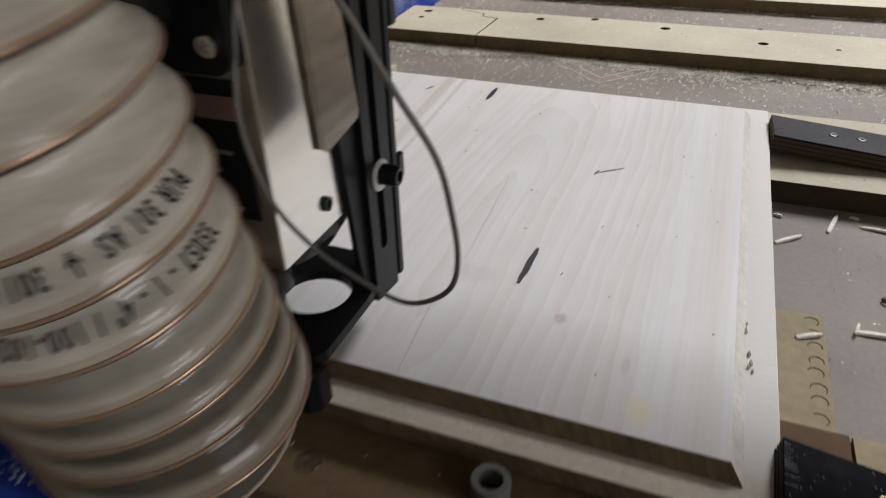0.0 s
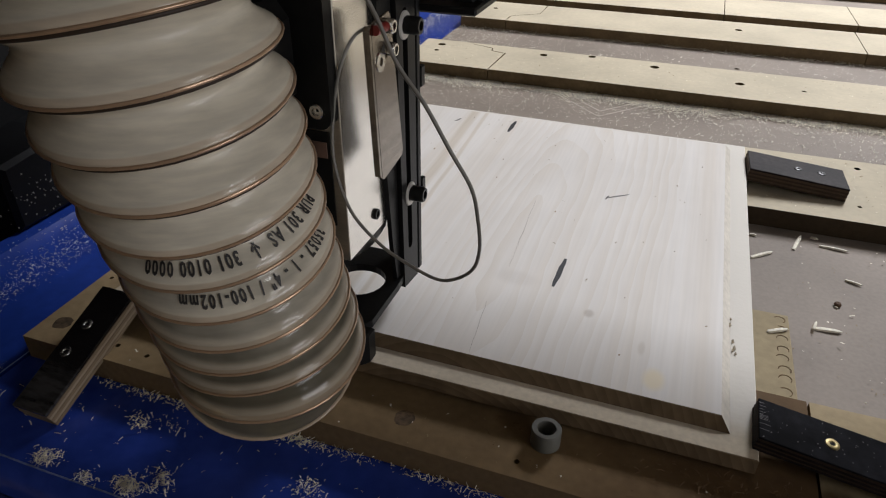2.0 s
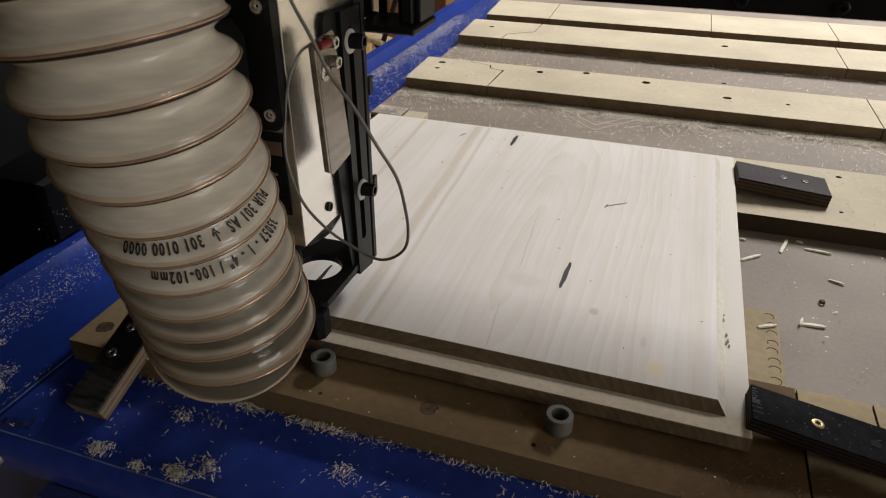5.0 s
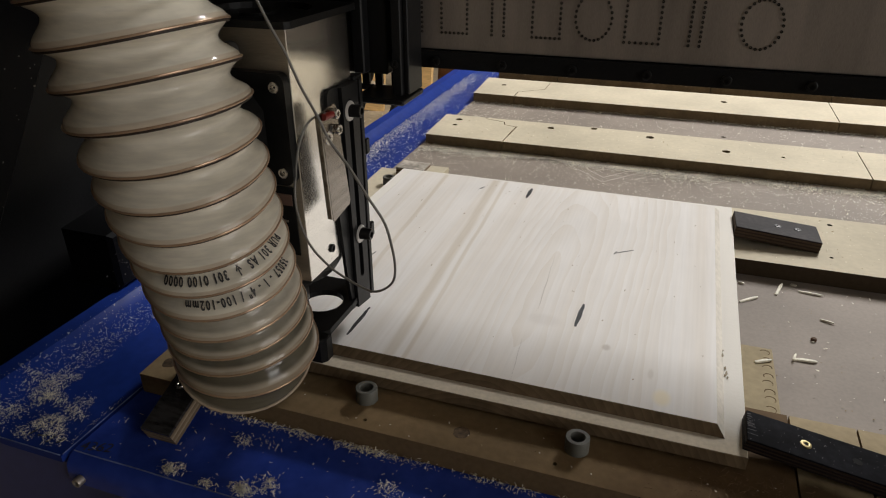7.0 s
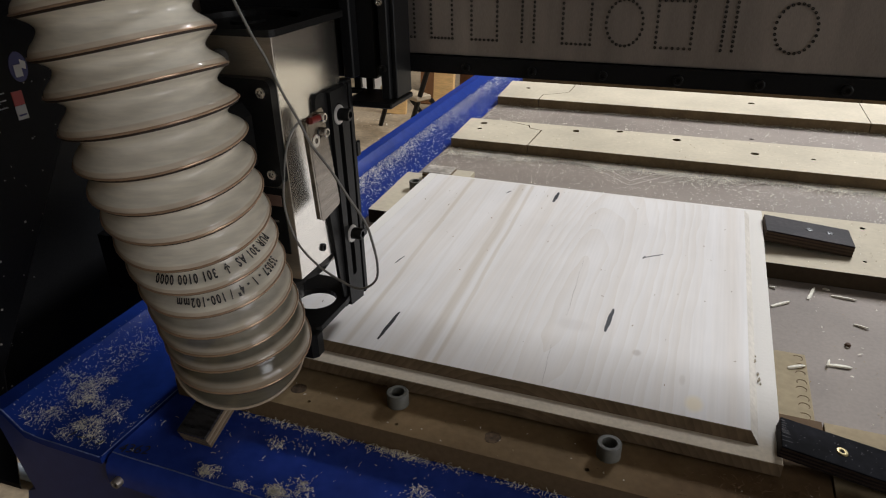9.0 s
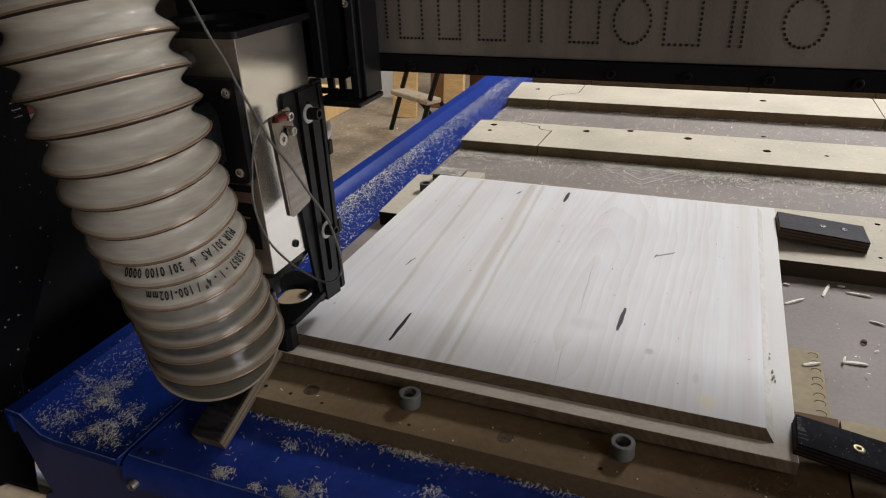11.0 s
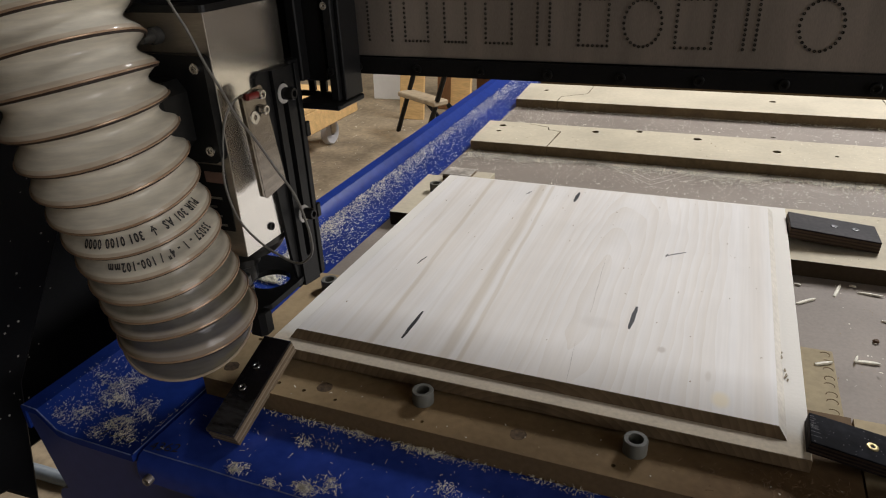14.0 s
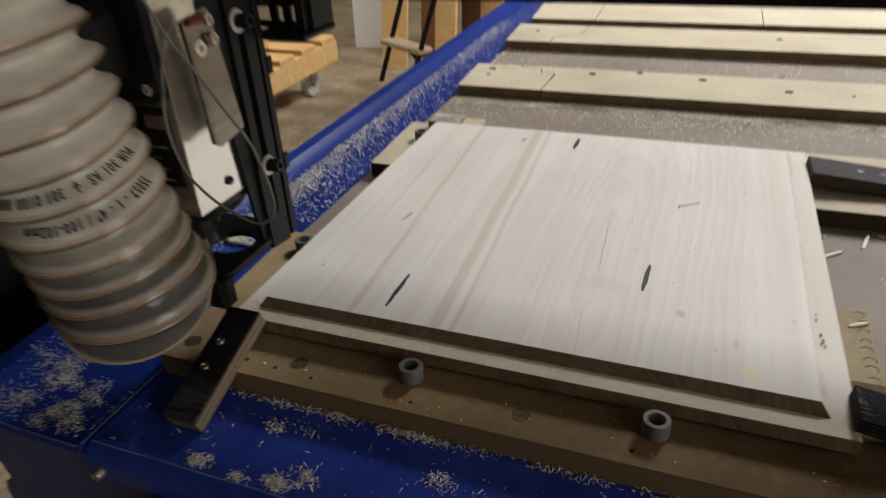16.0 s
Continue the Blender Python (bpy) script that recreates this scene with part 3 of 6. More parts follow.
# front sheet with a rolled edge
nose = [(0.012, 0.0), (-0.110, 0.0), (-0.117, -0.002), (-0.121, -0.007), (-0.122, -0.014), (-0.122, -0.022), (-0.116, -0.022), (-0.115, -0.010), (-0.108, -0.006), (0.012, -0.006)]
bm = prism(nose, -0.0395, X_RIGHT, "x")
in_frame(part("front_sheet", bm, BLUE_GLOSS, label="blue painted steel front sheet with a rolled edge", smooth=True, angle=40))
in_frame(part("front_panel", prism([(-0.149, -0.45), (-0.149, -0.080), (-0.1455, -0.0715), (-0.1355, -0.0665), (-0.1400, -0.049), (-0.1525, 0.012), (-0.136, 0.0125), (-0.120, -0.0015), (-0.097, -0.007), (X_RIGHT, -0.007), (X_RIGHT, -0.45)], -0.119, -0.113, "y"), BLUE_UPRIGHT, label="blue steel front panel"))
in_frame(part("front_leg", box(0.008, -0.135, -0.45, 0.30, -0.119, -0.024, 0.003), BLUE_UPRIGHT, label="blue steel front cover"))
# pale tubes paint the gloss highlight along the folds, with some worn lip
EDGE_GLINT = material("blue_edge_glint", (0.16, 0.20, 0.38), 0.4, grain=400, vary=0.5, stain=60, stain_amount=0.6, bump=0.05)
in_frame(part("edge_glint", tube([(x, -0.1125 + 0.0002 * math.sin(x * 90), -0.0006) for x in np.linspace(-0.039, 0.30, 24)], 0.0005, 6), EDGE_GLINT, label="pale line painted along the edge as gloss highlight and wear"))
in_frame(part("edge_glint", tube([(-0.151, -0.1205, 0.0195), (-0.136, -0.1205, 0.0186), (-0.120, -0.1205, 0.0026), (-0.105, -0.1205, 0.0002), (-0.044, -0.1205, 0.0002)], 0.0005, 6), EDGE_GLINT, label="pale line painted along the edge as gloss highlight and wear"))
in_frame(part("edge_glint", tube([(-0.0429, -0.119, 0.0), (-0.0429, -0.08, 0.0), (-0.0429, -0.03, 0.0)], 0.0004, 6), EDGE_GLINT, label="pale line painted along the edge as gloss highlight and wear"))
bm = bmesh.new()
lathe([(0.0015, -0.123), (0.0020, -0.1235), (0.0021, -0.1275), (0.0034, -0.1275), (0.0037, -0.1268), (0.0037, -0.1215), (0.0050, -0.121), (0.0050, -0.119)], 20, "y", bm, (-0.0275, 0.0, -0.016))
bmesh.ops.recalc_face_normals(bm, faces=bm.faces)
in_frame(part("socket_bolt", bm, GUN, label="steel socket head bolt", smooth=True))
in_frame(part("under_frame", box(-0.13, 0.02, -0.62, X_RIGHT, Y_BACK, -0.03, 0.004), BLUE_UPRIGHT))
for x in (-0.10, 1.1):
    for y in (0.1, 2.1):
        in_frame(part("leg", box(x, y, FLOOR_Z, x + 0.1, y + 0.1, -0.60, 0.004), BLUE_UPRIGHT))

# ---- grey bed ----
bm = bmesh.new()


def plate_with_holes(outline, holes, z0, z1, bm=None, sides=16, floor_depth=None):
    """A plate with round holes cut through its top; each hole has walls and a bottom."""
    bm = bm or bmesh.new()
    loops = [outline] + [[(x + r * math.cos(k * math.tau / sides), y + r * math.sin(k * math.tau / sides)) for k in range(sides)] for x, y, r in holes]
    edges = []
    rings = []
    for lp in loops:
        vs = [bm.verts.new((a, b, z1)) for a, b in lp]
        rings.append(vs)
        edges += [bm.edges.new((vs[k], vs[(k + 1) % len(vs)])) for k in range(len(vs))]
    bmesh.ops.triangle_fill(bm, edges=edges, use_beauty=True, normal=(0, 0, 1))
    for i, vs in enumerate(rings):
        zb = z0 if i == 0 else z0 + (z1 - z0) * 0.25
        lo = [bm.verts.new((v.co.x, v.co.y, zb)) for v in vs]
        n = len(vs)
        for k in range(n):
            bm.faces.new((vs[k], vs[(k + 1) % n], lo[(k + 1) % n], lo[k]))
        bm.faces.new(lo)
    bmesh.ops.recalc_face_normals(bm, faces=bm.faces)
    return bm


plate_with_holes([(-0.05, 0.015), (X_RIGHT - 0.02, 0.015), (X_RIGHT - 0.02, Y_BACK), (-0.05, Y_BACK)], [(0.421, 0.627, 0.0095), (0.422, 0.827, 0.004), (0.70, 0.627, 0.0095)], -0.012, 0.0008, bm)
tagged(part("machine_bed", bm, BED), "grey laminated machine bed with a few drilled holes", "machine bed")

# ---- spoilboard strips of MDF lying across the bed, in jointed lengths ----


def spoil_strip(pieces, holes, mat, label, edge=None):
    thing = empty("spoilboard_strip", pieces[0][0][0], pieces[0][0][1], 0.0012, label=label, category="spoilboard", group="spoilboard strips on the bed")
    inv = Matrix.Translation((-thing.location.x, -thing.location.y, -thing.location.z))
    for outline in pieces:
        xs = [p[0] for p in outline]
        ys = [p[1] for p in outline]
        mine = [h for h in holes if min(xs) + h[2] < h[0] < max(xs) - h[2] and min(ys) < h[1] < max(ys)]
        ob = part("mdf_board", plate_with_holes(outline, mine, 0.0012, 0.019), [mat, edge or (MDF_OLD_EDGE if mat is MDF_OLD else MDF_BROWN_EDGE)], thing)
        # side faces get browner edge tones, partly shade put into the colour
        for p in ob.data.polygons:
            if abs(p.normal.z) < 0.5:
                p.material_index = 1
        ob.matrix_parent_inverse = inv
    return thing


G = 0.0007  # half a joint
# front strip, older and browner, wider at its left end
spoil_strip([[(-0.036, -0.042), (0.452, -0.042), (0.452, 0.073), (0.112, 0.073), (0.112, 0.150), (-0.042, 0.150)],
             ],
            [(-0.035 + 0.012, 0.021, 0.002), (-0.03, 0.033, 0.0015), (0.03, -0.028, 0.0018), (0.055, -0.03, 0.0016), (0.085, -0.032, 0.0014), (0.30, -0.031, 0.0016), (0.16, -0.033, 0.0014)], MDF_OLD,
            "brown worn MDF spoilboard strip with screw holes, along the bed's front")
spoil_strip([[(0.4535, -0.042), (0.497, -0.042), (0.497, 0.073), (0.4535, 0.073)], [(0.4985, -0.042), (1.15, -0.042), (1.15, 0.073), (0.4985, 0.073)]], [], MDF_TAN, "tan MDF spoilboard strip, soiled dark along its front", MDF_OLD_EDGE)
plug_rng = random.Random(2)
front_strip = next(o for o in scene.objects if o.name == "spoilboard_strip")
for px, py, pr in ((-0.022, -0.022, 0.0066), (0.069, -0.021, 0.0062), (0.231, -0.0225, 0.0062)):
    ring = [(px + pr * plug_rng.uniform(0.9, 1.08) * math.cos(k * math.tau / 18), py + pr * plug_rng.uniform(0.9, 1.08) * math.sin(k * math.tau / 18)) for k in range(18)]
    ob = part("plugged_hole", prism(ring, 0.0188, 0.0191, "z"), material("plug_dust", (0.10, 0.065, 0.035), 0.9, grain=400, vary=0.5, stain=120, stain_amount=0.5, bump=0.2) if "plug_dust" not in bpy.data.materials else bpy.data.materials["plug_dust"], front_strip, "screw hole plugged with brown dust")
    ob.matrix_parent_inverse = front_strip.matrix_basis.inverted()
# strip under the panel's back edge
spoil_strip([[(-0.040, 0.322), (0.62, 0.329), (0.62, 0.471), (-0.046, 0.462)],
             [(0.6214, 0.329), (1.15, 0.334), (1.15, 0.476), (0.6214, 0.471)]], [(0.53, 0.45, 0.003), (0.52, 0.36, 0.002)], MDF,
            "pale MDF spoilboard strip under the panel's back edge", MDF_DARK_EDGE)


def stepped(x0, y0, x1, y1, seam, step, yb):
    """Two lengths that meet in a stepped joint."""
    left = [(x0, y0), (seam - G, y0), (seam - G + 0.002, yb - 0.004), (seam - step * 0.35, yb + 0.002), (seam - step * 0.4, yb + 0.016), (seam - step, y1 - 0.006), (seam - step, y1), (x0 - 0.006, y1)]
    right = [(seam + G, y0), (x1 - G, y0), (x1 - G, y1), (seam - step + 2 * G, y1), (seam - step + 2 * G, y1 - 0.005), (seam - step * 0.4 + 2 * G, yb + 0.0175), (seam - step * 0.35 + 2 * G, yb + 0.0035), (seam + G + 0.003, yb - 0.003)]
    return left, right


a, b = stepped(-0.042, 0.631, 0.607, 0.753, 0.087, 0.060, 0.719)
spoil_strip([a, b, [(0.607 + G, 0.631), (1.15, 0.631), (1.15, 0.753), (0.607 + G, 0.753)]],
            [(-0.016, 0.728, 0.006), (-0.013, 0.695, 0.004), (0.146, 0.728, 0.006), (0.307, 0.727, 0.0065), (0.421, 0.692, 0.006), (0.215, 0.746, 0.0055), (0.50, 0.69, 0.003), (0.70, 0.69, 0.006)], MDF,
            "pale MDF spoilboard strip in jointed lengths with drilled holes")
a, b = stepped(-0.047, 0.914, 0.607, 1.052, 0.040, -0.045, 0.955)
spoil_strip([[(-0.047, 0.914), (0.036 - G, 0.914), (0.036 - G, 0.950), (0.082 - G, 0.985), (0.082 - G, 1.052), (-0.055, 1.052)],
             [(0.036 + G, 0.914), (0.607 - G, 0.914), (0.607 - G, 1.052), (0.082 + G, 1.052), (0.082 + G, 0.984), (0.036 + G, 0.949)],
             [(0.607 + G, 0.914), (1.15, 0.914), (1.15, 1.052), (0.607 + G, 1.052)]],
            [(-0.006, 0.997, 0.005), (0.422, 0.995, 0.006)], MDF, "pale MDF spoilboard strip with a stepped joint")
spoil_strip([[(-0.046, 1.105), (0.085 - G, 1.105), (0.080 - G, 1.262), (-0.056, 1.262)], [(0.085 + G, 1.105), (0.399 - G, 1.105), (0.399 - G, 1.262), (0.080 + G, 1.262)], [(0.399 + G, 1.105), (0.62, 1.105), (0.62, 1.262), (0.399 + G, 1.262)], [(0.6215, 1.105), (1.15, 1.105), (1.15, 1.262), (0.6215, 1.262)]], [], MDF, "pale MDF spoilboard strip in jointed lengths")
for y0 in (1.42, 1.72, 2.0):
    spoil_strip([[(-0.048, y0), (0.30 - G, y0), (0.30 - G, y0 + 0.14), (-0.052, y0 + 0.14)], [(0.30 + G, y0), (1.15, y0), (1.15, y0 + 0.14), (0.30 + G, y0 + 0.14)]], [], MDF, "pale MDF spoilboard strip at the far end of the bed")

# scrap of MDF with a row of shallow bores, beside the panel
offcut = tagged(part("mdf_offcut", box(0.405, 0.076, 0.0012, 0.4525, 0.183, 0.0045, 0.0006), material("tan_mdf", (0.34, 0.275, 0.165), 0.75, grain=160, vary=0.12, stain=12, bump=0.1, spec=0.2)), "tan MDF offcut with a row of shallow arc cuts", "offcut")
arc_rng = random.Random(3)
for k in range(9):
    cy, cx, r, a0 = 0.085 + 0.0112 * k + arc_rng.uniform(-0.001, 0.001), 0.4462 + arc_rng.uniform(-0.0006, 0.0006), arc_rng.uniform(0.0036, 0.0044), arc_rng.uniform(-20, 60)
    ring_out = arc(cx, cy, r, a0 - 60, a0 + arc_rng.uniform(120, 190), 14)
    ring_in = arc(cx, cy - 0.0002, r - 0.0006, a0 - 55, a0 + 120, 14)
    part("arc_cut", prism(ring_out + ring_in[::-1], 0.0044, 0.0047, "z"), MDF_OLD, offcut)

# ---- the raised panel ----
W, D = 0.42, 0.433
Z_UNDER, Z_LIP, Z_TOP = 0.0228, 0.0332, 0.040
bm = bmesh.new()


def rect(x0, y0, x1, y1, z):
    return [bm.verts.new(p) for p in ((x0, y0, z), (x1, y0, z), (x1, y1, z), (x0, y1, z))]


loops = [rect(0.0006, 0.0006, W - 0.0006, D - 0.0006, Z_UNDER), rect(0, 0, W, D, Z_UNDER + 0.0006), rect(0, 0, W, D, Z_LIP - 0.0005), rect(0.0005, 0.0005, W - 0.0005, D - 0.0005, Z_LIP),
         rect(0.0150, 0.0146, W - 0.0142, D - 0.0160, Z_LIP), rect(0.0196, 0.0197, W - 0.0197, D - 0.0205, Z_TOP - 0.0003), rect(0.0201, 0.0202, W - 0.0202, D - 0.0210, Z_TOP)]
for a, b in zip(loops, loops[1:]):
    for k in range(4):
        bm.faces.new((a[k], a[(k + 1) % 4], b[(k + 1) % 4], b[k]))
bm.faces.new(list(reversed(loops[0])))
bm.faces.new(loops[-1])
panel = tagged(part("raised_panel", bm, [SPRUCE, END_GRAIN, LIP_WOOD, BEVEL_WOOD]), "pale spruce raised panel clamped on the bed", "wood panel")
# end faces: browner end grain, with the front's shade also put into the colour
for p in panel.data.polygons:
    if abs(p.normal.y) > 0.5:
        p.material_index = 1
    elif p.center.z < Z_LIP + 0.001 and p.normal.z > 0.7:
        p.material_index = 2
    elif p.center.z > Z_LIP + 0.001 and p.normal.z < 0.97:
        p.material_index = 3


def stroke(name, pts, width, mat, label):
    """A flat mark on the panel's face, tapering to its ends."""
    bm = bmesh.new()
    left, right = [], []
    n = len(pts)
    for i, p in enumerate(pts):
        q0, q1 = Vector(pts[max(i - 1, 0)]), Vector(pts[min(i + 1, n - 1)])
        d = (q1 - q0).normalized()
        s = Vector((-d.y, d.x)) * width * (0.35 + 0.65 * math.sin(math.pi * (i + 0.4) / (n - 0.2)))
        left.append((p[0] + s.x, p[1] + s.y))
        right.append((p[0] - s.x, p[1] - s.y))
    prism(left + right[::-1], Z_TOP + 0.00005, Z_TOP + 0.00022, "z", bm)
    return part(name, bm, mat, panel, label)


def line(a, b, n=7, sway=0.00025):
    return [(a[0] + (b[0] - a[0]) * i / (n - 1) + sway * math.sin(i * 2.1), a[1] + (b[1] - a[1]) * i / (n - 1)) for i in range(n)]


stroke("marker_stroke", line((0.113, 0.035), (0.113, 0.080)), 0.0017, INK, "black marker stroke")
stroke("marker_stroke", line((0.290, 0.146), (0.2885, 0.108)), 0.0019, INK, "black marker stroke")
stroke("marker_stroke", line((0.1865, 0.399), (0.1865, 0.368)), 0.0022, INK, "black marker stroke")
stroke("pencil_mark", line((0.3035, 0.254), (0.322, 0.268), 6, 0.0003), 0.0008, PENCIL, "short pencil mark")
stroke("pencil_mark", line((0.3035, 0.2515), (0.3055, 0.259), 5, 0.0002), 0.0007, PENCIL, "short pencil mark")
stroke("pencil_mark", line((0.0705, 0.163), (0.0735, 0.180), 5, 0.0003), 0.0008, PENCIL, "short pencil mark")
stroke("pencil_mark", line((0.125, 0.377), (0.129, 0.386), 4, 0.0003), 0.0011, PENCIL, "short dark nick")
knot_rng = random.Random(7)
for kx, ky, kr in ((0.337, 0.112, 0.0006), (0.341, 0.051, 0.0008), (0.268, 0.215, 0.0010), (0.13, 0.30, 0.0012), (0.20, 0.30, 0.001), (0.178, 0.345, 0.001), (0.105, 0.24, 0.0009), (0.24, 0.35, 0.001), (0.15, 0.22, 0.0008), (0.205, 0.26, 0.0009), (0.36, 0.30, 0.0008)):
    bm = bmesh.new()
    kr *= 0.7
    ring = [(kx + kr * (0.7 + 0.5 * knot_rng.random()) * math.cos(a), ky + 1.9 * kr * (0.7 + 0.5 * knot_rng.random()) * math.sin(a)) for a in [k * math.tau / 9 for k in range(9)]]
    prism(ring, Z_TOP + 0.00004, Z_TOP + 0.00016, "z", bm)
    part("pin_knot", bm, material("knot", (0.34, 0.24, 0.15), 0.6, grain=300, vary=0.3, bump=0) if "knot" not in bpy.data.materials else bpy.data.materials["knot"], panel, "small brown pin knot")
CRACK = material("crack_shade", (0.33, 0.29, 0.25), 0.7, grain=300, vary=0.3, bump=0)
# a hairline crack along the grain
stroke("crack", line((0.2505, 0.075), (0.2553, 0.022), 7, 0.0002), 0.00009, CRACK, "hairline crack along the grain")
stroke("crack", line((0.248, 0.230), (0.2535, 0.122), 9, 0.0004), 0.00010, CRACK, "hairline crack along the grain")
# torn fibres on the right rebate
FIBRE = material("grey_torn_fibre", (0.36, 0.31, 0.23), 0.85, grain=300, vary=0.3, bump=0.1, spec=0.1)
for x, y, l, w in ((0.4052, 0.1120, 0.0050, 0.0012), (0.4044, 0.1105, 0.0035, 0.0009), (0.4070, 0.0950, 0.0045, 0.0010), (0.4078, 0.0880, 0.0050, 0.0011), (0.4068, 0.0860, 0.0035, 0.0008), (0.4086, 0.0835, 0.0030, 0.0008), (0.4058, 0.1200, 0.0022, 0.0007)):
    bm = prism([(x, y), (x + w, y + 0.3 * l), (x + 0.5 * w, y + l), (x - 0.5 * w, y + 0.6 * l)], Z_LIP + 0.0001, Z_LIP + 0.0013, "z", bevel=0.0002)
    part("torn_fibre", bm, FIBRE, panel)

# added sheet, not seen: holds the panel off the strips and paints the gap's shade
tagged(part("gap_sheet", box(0.014, 0.016, 0.0192, W - 0.014, D - 0.014, 0.0226, 0.0004), MDF_DARK_EDGE), "unseen dark sheet added to fill the gap under the panel", "spacer sheet")

# ---- film-faced plywood clamps ----


def ply_clamp(name, length, width, thick, m, label, screws, bolt_mat=CHROME, layers=7, film=FILM, plies=(PLY_PALE, PLY_DARK)):
    thing = tagged(new(name), label, "clamp", "plywood clamps round the panel")
    thing.matrix_basis = m
    t = thick / layers
    for k in range(layers - 1):
        e = 0.0003 * (k % 2)
        part("ply_layer", box(e, e, k * t, length - e, width - e, (k + 1) * t), plies[0] if k % 2 else plies[1], thing)
    part("film_face", box(0, 0, thick - t, length, width, thick, 0.0005), film, thing, "black phenolic film face, scuffed")
    for x, y in screws:
        bm = bmesh.new()
        lathe([(0.0013, 0.0002), (0.0016, 0.0007), (0.0026, 0.0009), (0.0036, 0.0006), (0.0038, 0.0)], 18, "z", bm, (x, y, thick))
        bmesh.ops.recalc_face_normals(bm, faces=bm.faces)
        part("screw", bm, bolt_mat, thing, "countersunk steel screw", smooth=True)
    return thing


PLY_GREY = material("weathered_ply", (0.30, 0.235, 0.165), 0.7, grain=220, vary=0.18, stain=40, stain_amount=0.25, stretch=(0.3, 1, 3), bump=0.12, spec=0.2)
PLY_TAN = material("weathered_ply_dark", (0.21, 0.155, 0.10), 0.7, grain=220, vary=0.2, stain=40, stain_amount=0.3, stretch=(0.3, 1, 3), bump=0.12, spec=0.2)


def sheen_end_film():
    """Glossy black phenolic film, a grey reflection sheen painted over its outer end."""
    m = material("black_film_with_sheen", (0.013, 0.011, 0.011), 0.17, grain=220, vary=0.4, stain=25, stain_amount=0.5, bump=0.04, spec=0.6)
    nt = m.node_tree
    b = nt.nodes["Principled BSDF"]
    plain = b.inputs["Base Color"].links[0].from_socket
    co = nt.nodes.new("ShaderNodeTexCoord")
    mp = nt.nodes.new("ShaderNodeMapping")
    mp.inputs["Scale"].default_value = (1.0, 0.25, 1.0)
    nt.links.new(co.outputs["Object"], mp.inputs[0])
    scratch = nt.nodes.new("ShaderNodeTexNoise")
    scratch.inputs["Scale"].default_value, scratch.inputs["Detail"].default_value = 240, 5
    nt.links.new(mp.outputs[0], scratch.inputs["Vector"])
    ragged = nt.nodes.new("ShaderNodeTexNoise")
    ragged.inputs["Scale"].default_value = 70
    nt.links.new(co.outputs["Object"], ragged.inputs["Vector"])
    sep = nt.nodes.new("ShaderNodeSeparateXYZ")
    nt.links.new(co.outputs["Object"], sep.inputs[0])
    x = nt.nodes.new("ShaderNodeMath")
    x.operation = "MULTIPLY_ADD"
    x.inputs[1].default_value = 0.024
    nt.links.new(ragged.outputs[0], x.inputs[0])
    nt.links.new(sep.outputs["X"], x.inputs[2])
    # mask of the painted sheen, standing in for the hose's reflection
    worn = nt.nodes.new("ShaderNodeMapRange")
    worn.inputs["From Min"].default_value, worn.inputs["From Max"].default_value = 0.048, 0.034
    nt.links.new(x.outputs[0], worn.inputs["Value"])
    fleck = nt.nodes.new("ShaderNodeMapRange")
    fleck.inputs["From Min"].default_value, fleck.inputs["From Max"].default_value = 0.32, 0.58
    nt.links.new(scratch.outputs[0], fleck.inputs["Value"])
    mask = nt.nodes.new("ShaderNodeMath")
    mask.operation = "MULTIPLY"
    nt.links.new(worn.outputs[0], mask.inputs[0])
    nt.links.new(fleck.outputs[0], mask.inputs[1])
    mix = nt.nodes.new("ShaderNodeMix")
    mix.data_type = "RGBA"
    mix.inputs[7].default_value = (0.055, 0.052, 0.051, 1)
    nt.links.new(mask.outputs[0], mix.inputs[0])
    nt.links.new(plain, mix.inputs[6])
    nt.links.new(mix.outputs[2], b.inputs["Base Color"])
    return m


def frame_from(o, along, across):
    """A pose with x along one edge and y towards another point."""
    o, x, y = Vector(o), (Vector(along) - Vector(o)).normalized(), Vector(across) - Vector(o)
    z = x.cross(y).normalized()
    y = z.cross(x)
    return Matrix.Translation(o) @ Matrix((x, y, z)).transposed().to_4x4()


# under the front-left corner of the panel, its outer end down on the blue sheet
ply_clamp("plywood_clamp", 0.090, 0.0265, 0.0135, frame_from((0.0300, -0.0845, 0.0008), (0.0310, -0.003, 0.0318), (0.0035, -0.0835, 0.0008)), "black film-faced plywood clamp on the blue sheet, painted end sheen", [(0.040, 0.0175), (0.061, 0.0170)], film=sheen_end_film(), layers=6, plies=(PLY_GREY, PLY_TAN))
ply_clamp("plywood_clamp", 0.088, 0.044, 0.0125, frame_from((0.4208, 0.3630, 0.0275), (0.508, 0.3655, 0.0193), (0.4208, 0.4070, 0.0275)), "black film-faced plywood clamp butting the panel's back corner", [(0.045, 0.023), (0.066, 0.024)], BOLT, plies=(PLY_BROWN, PLY_DEEP))
worn_clamp = ply_clamp("plywood_clamp", 0.105, 0.031, 0.0092, frame_from((0.4165, 0.0075, 0.0336), (0.5155, 0.0050, 0.0196), (0.4180, 0.0385, 0.0336)), "scuffed black plywood clamp with a brass-lined hole on the panel's lip", [(0.0375, 0.0145)], material("brass_sleeve", (0.36, 0.29, 0.14), 0.4, 0.8, grain=200, bump=0.02), film=FILM_WORN, plies=(PLY_DEEP, FILM))
# flat black discs stand in for the shade inside the two holes
part("bolt_hole", lathe([(0.0002, 0.00955), (0.0020, 0.00955), (0.0020, 0.0093)], 14, "z", None, (0.0375, 0.0145, 0)), HOLE, worn_clamp)
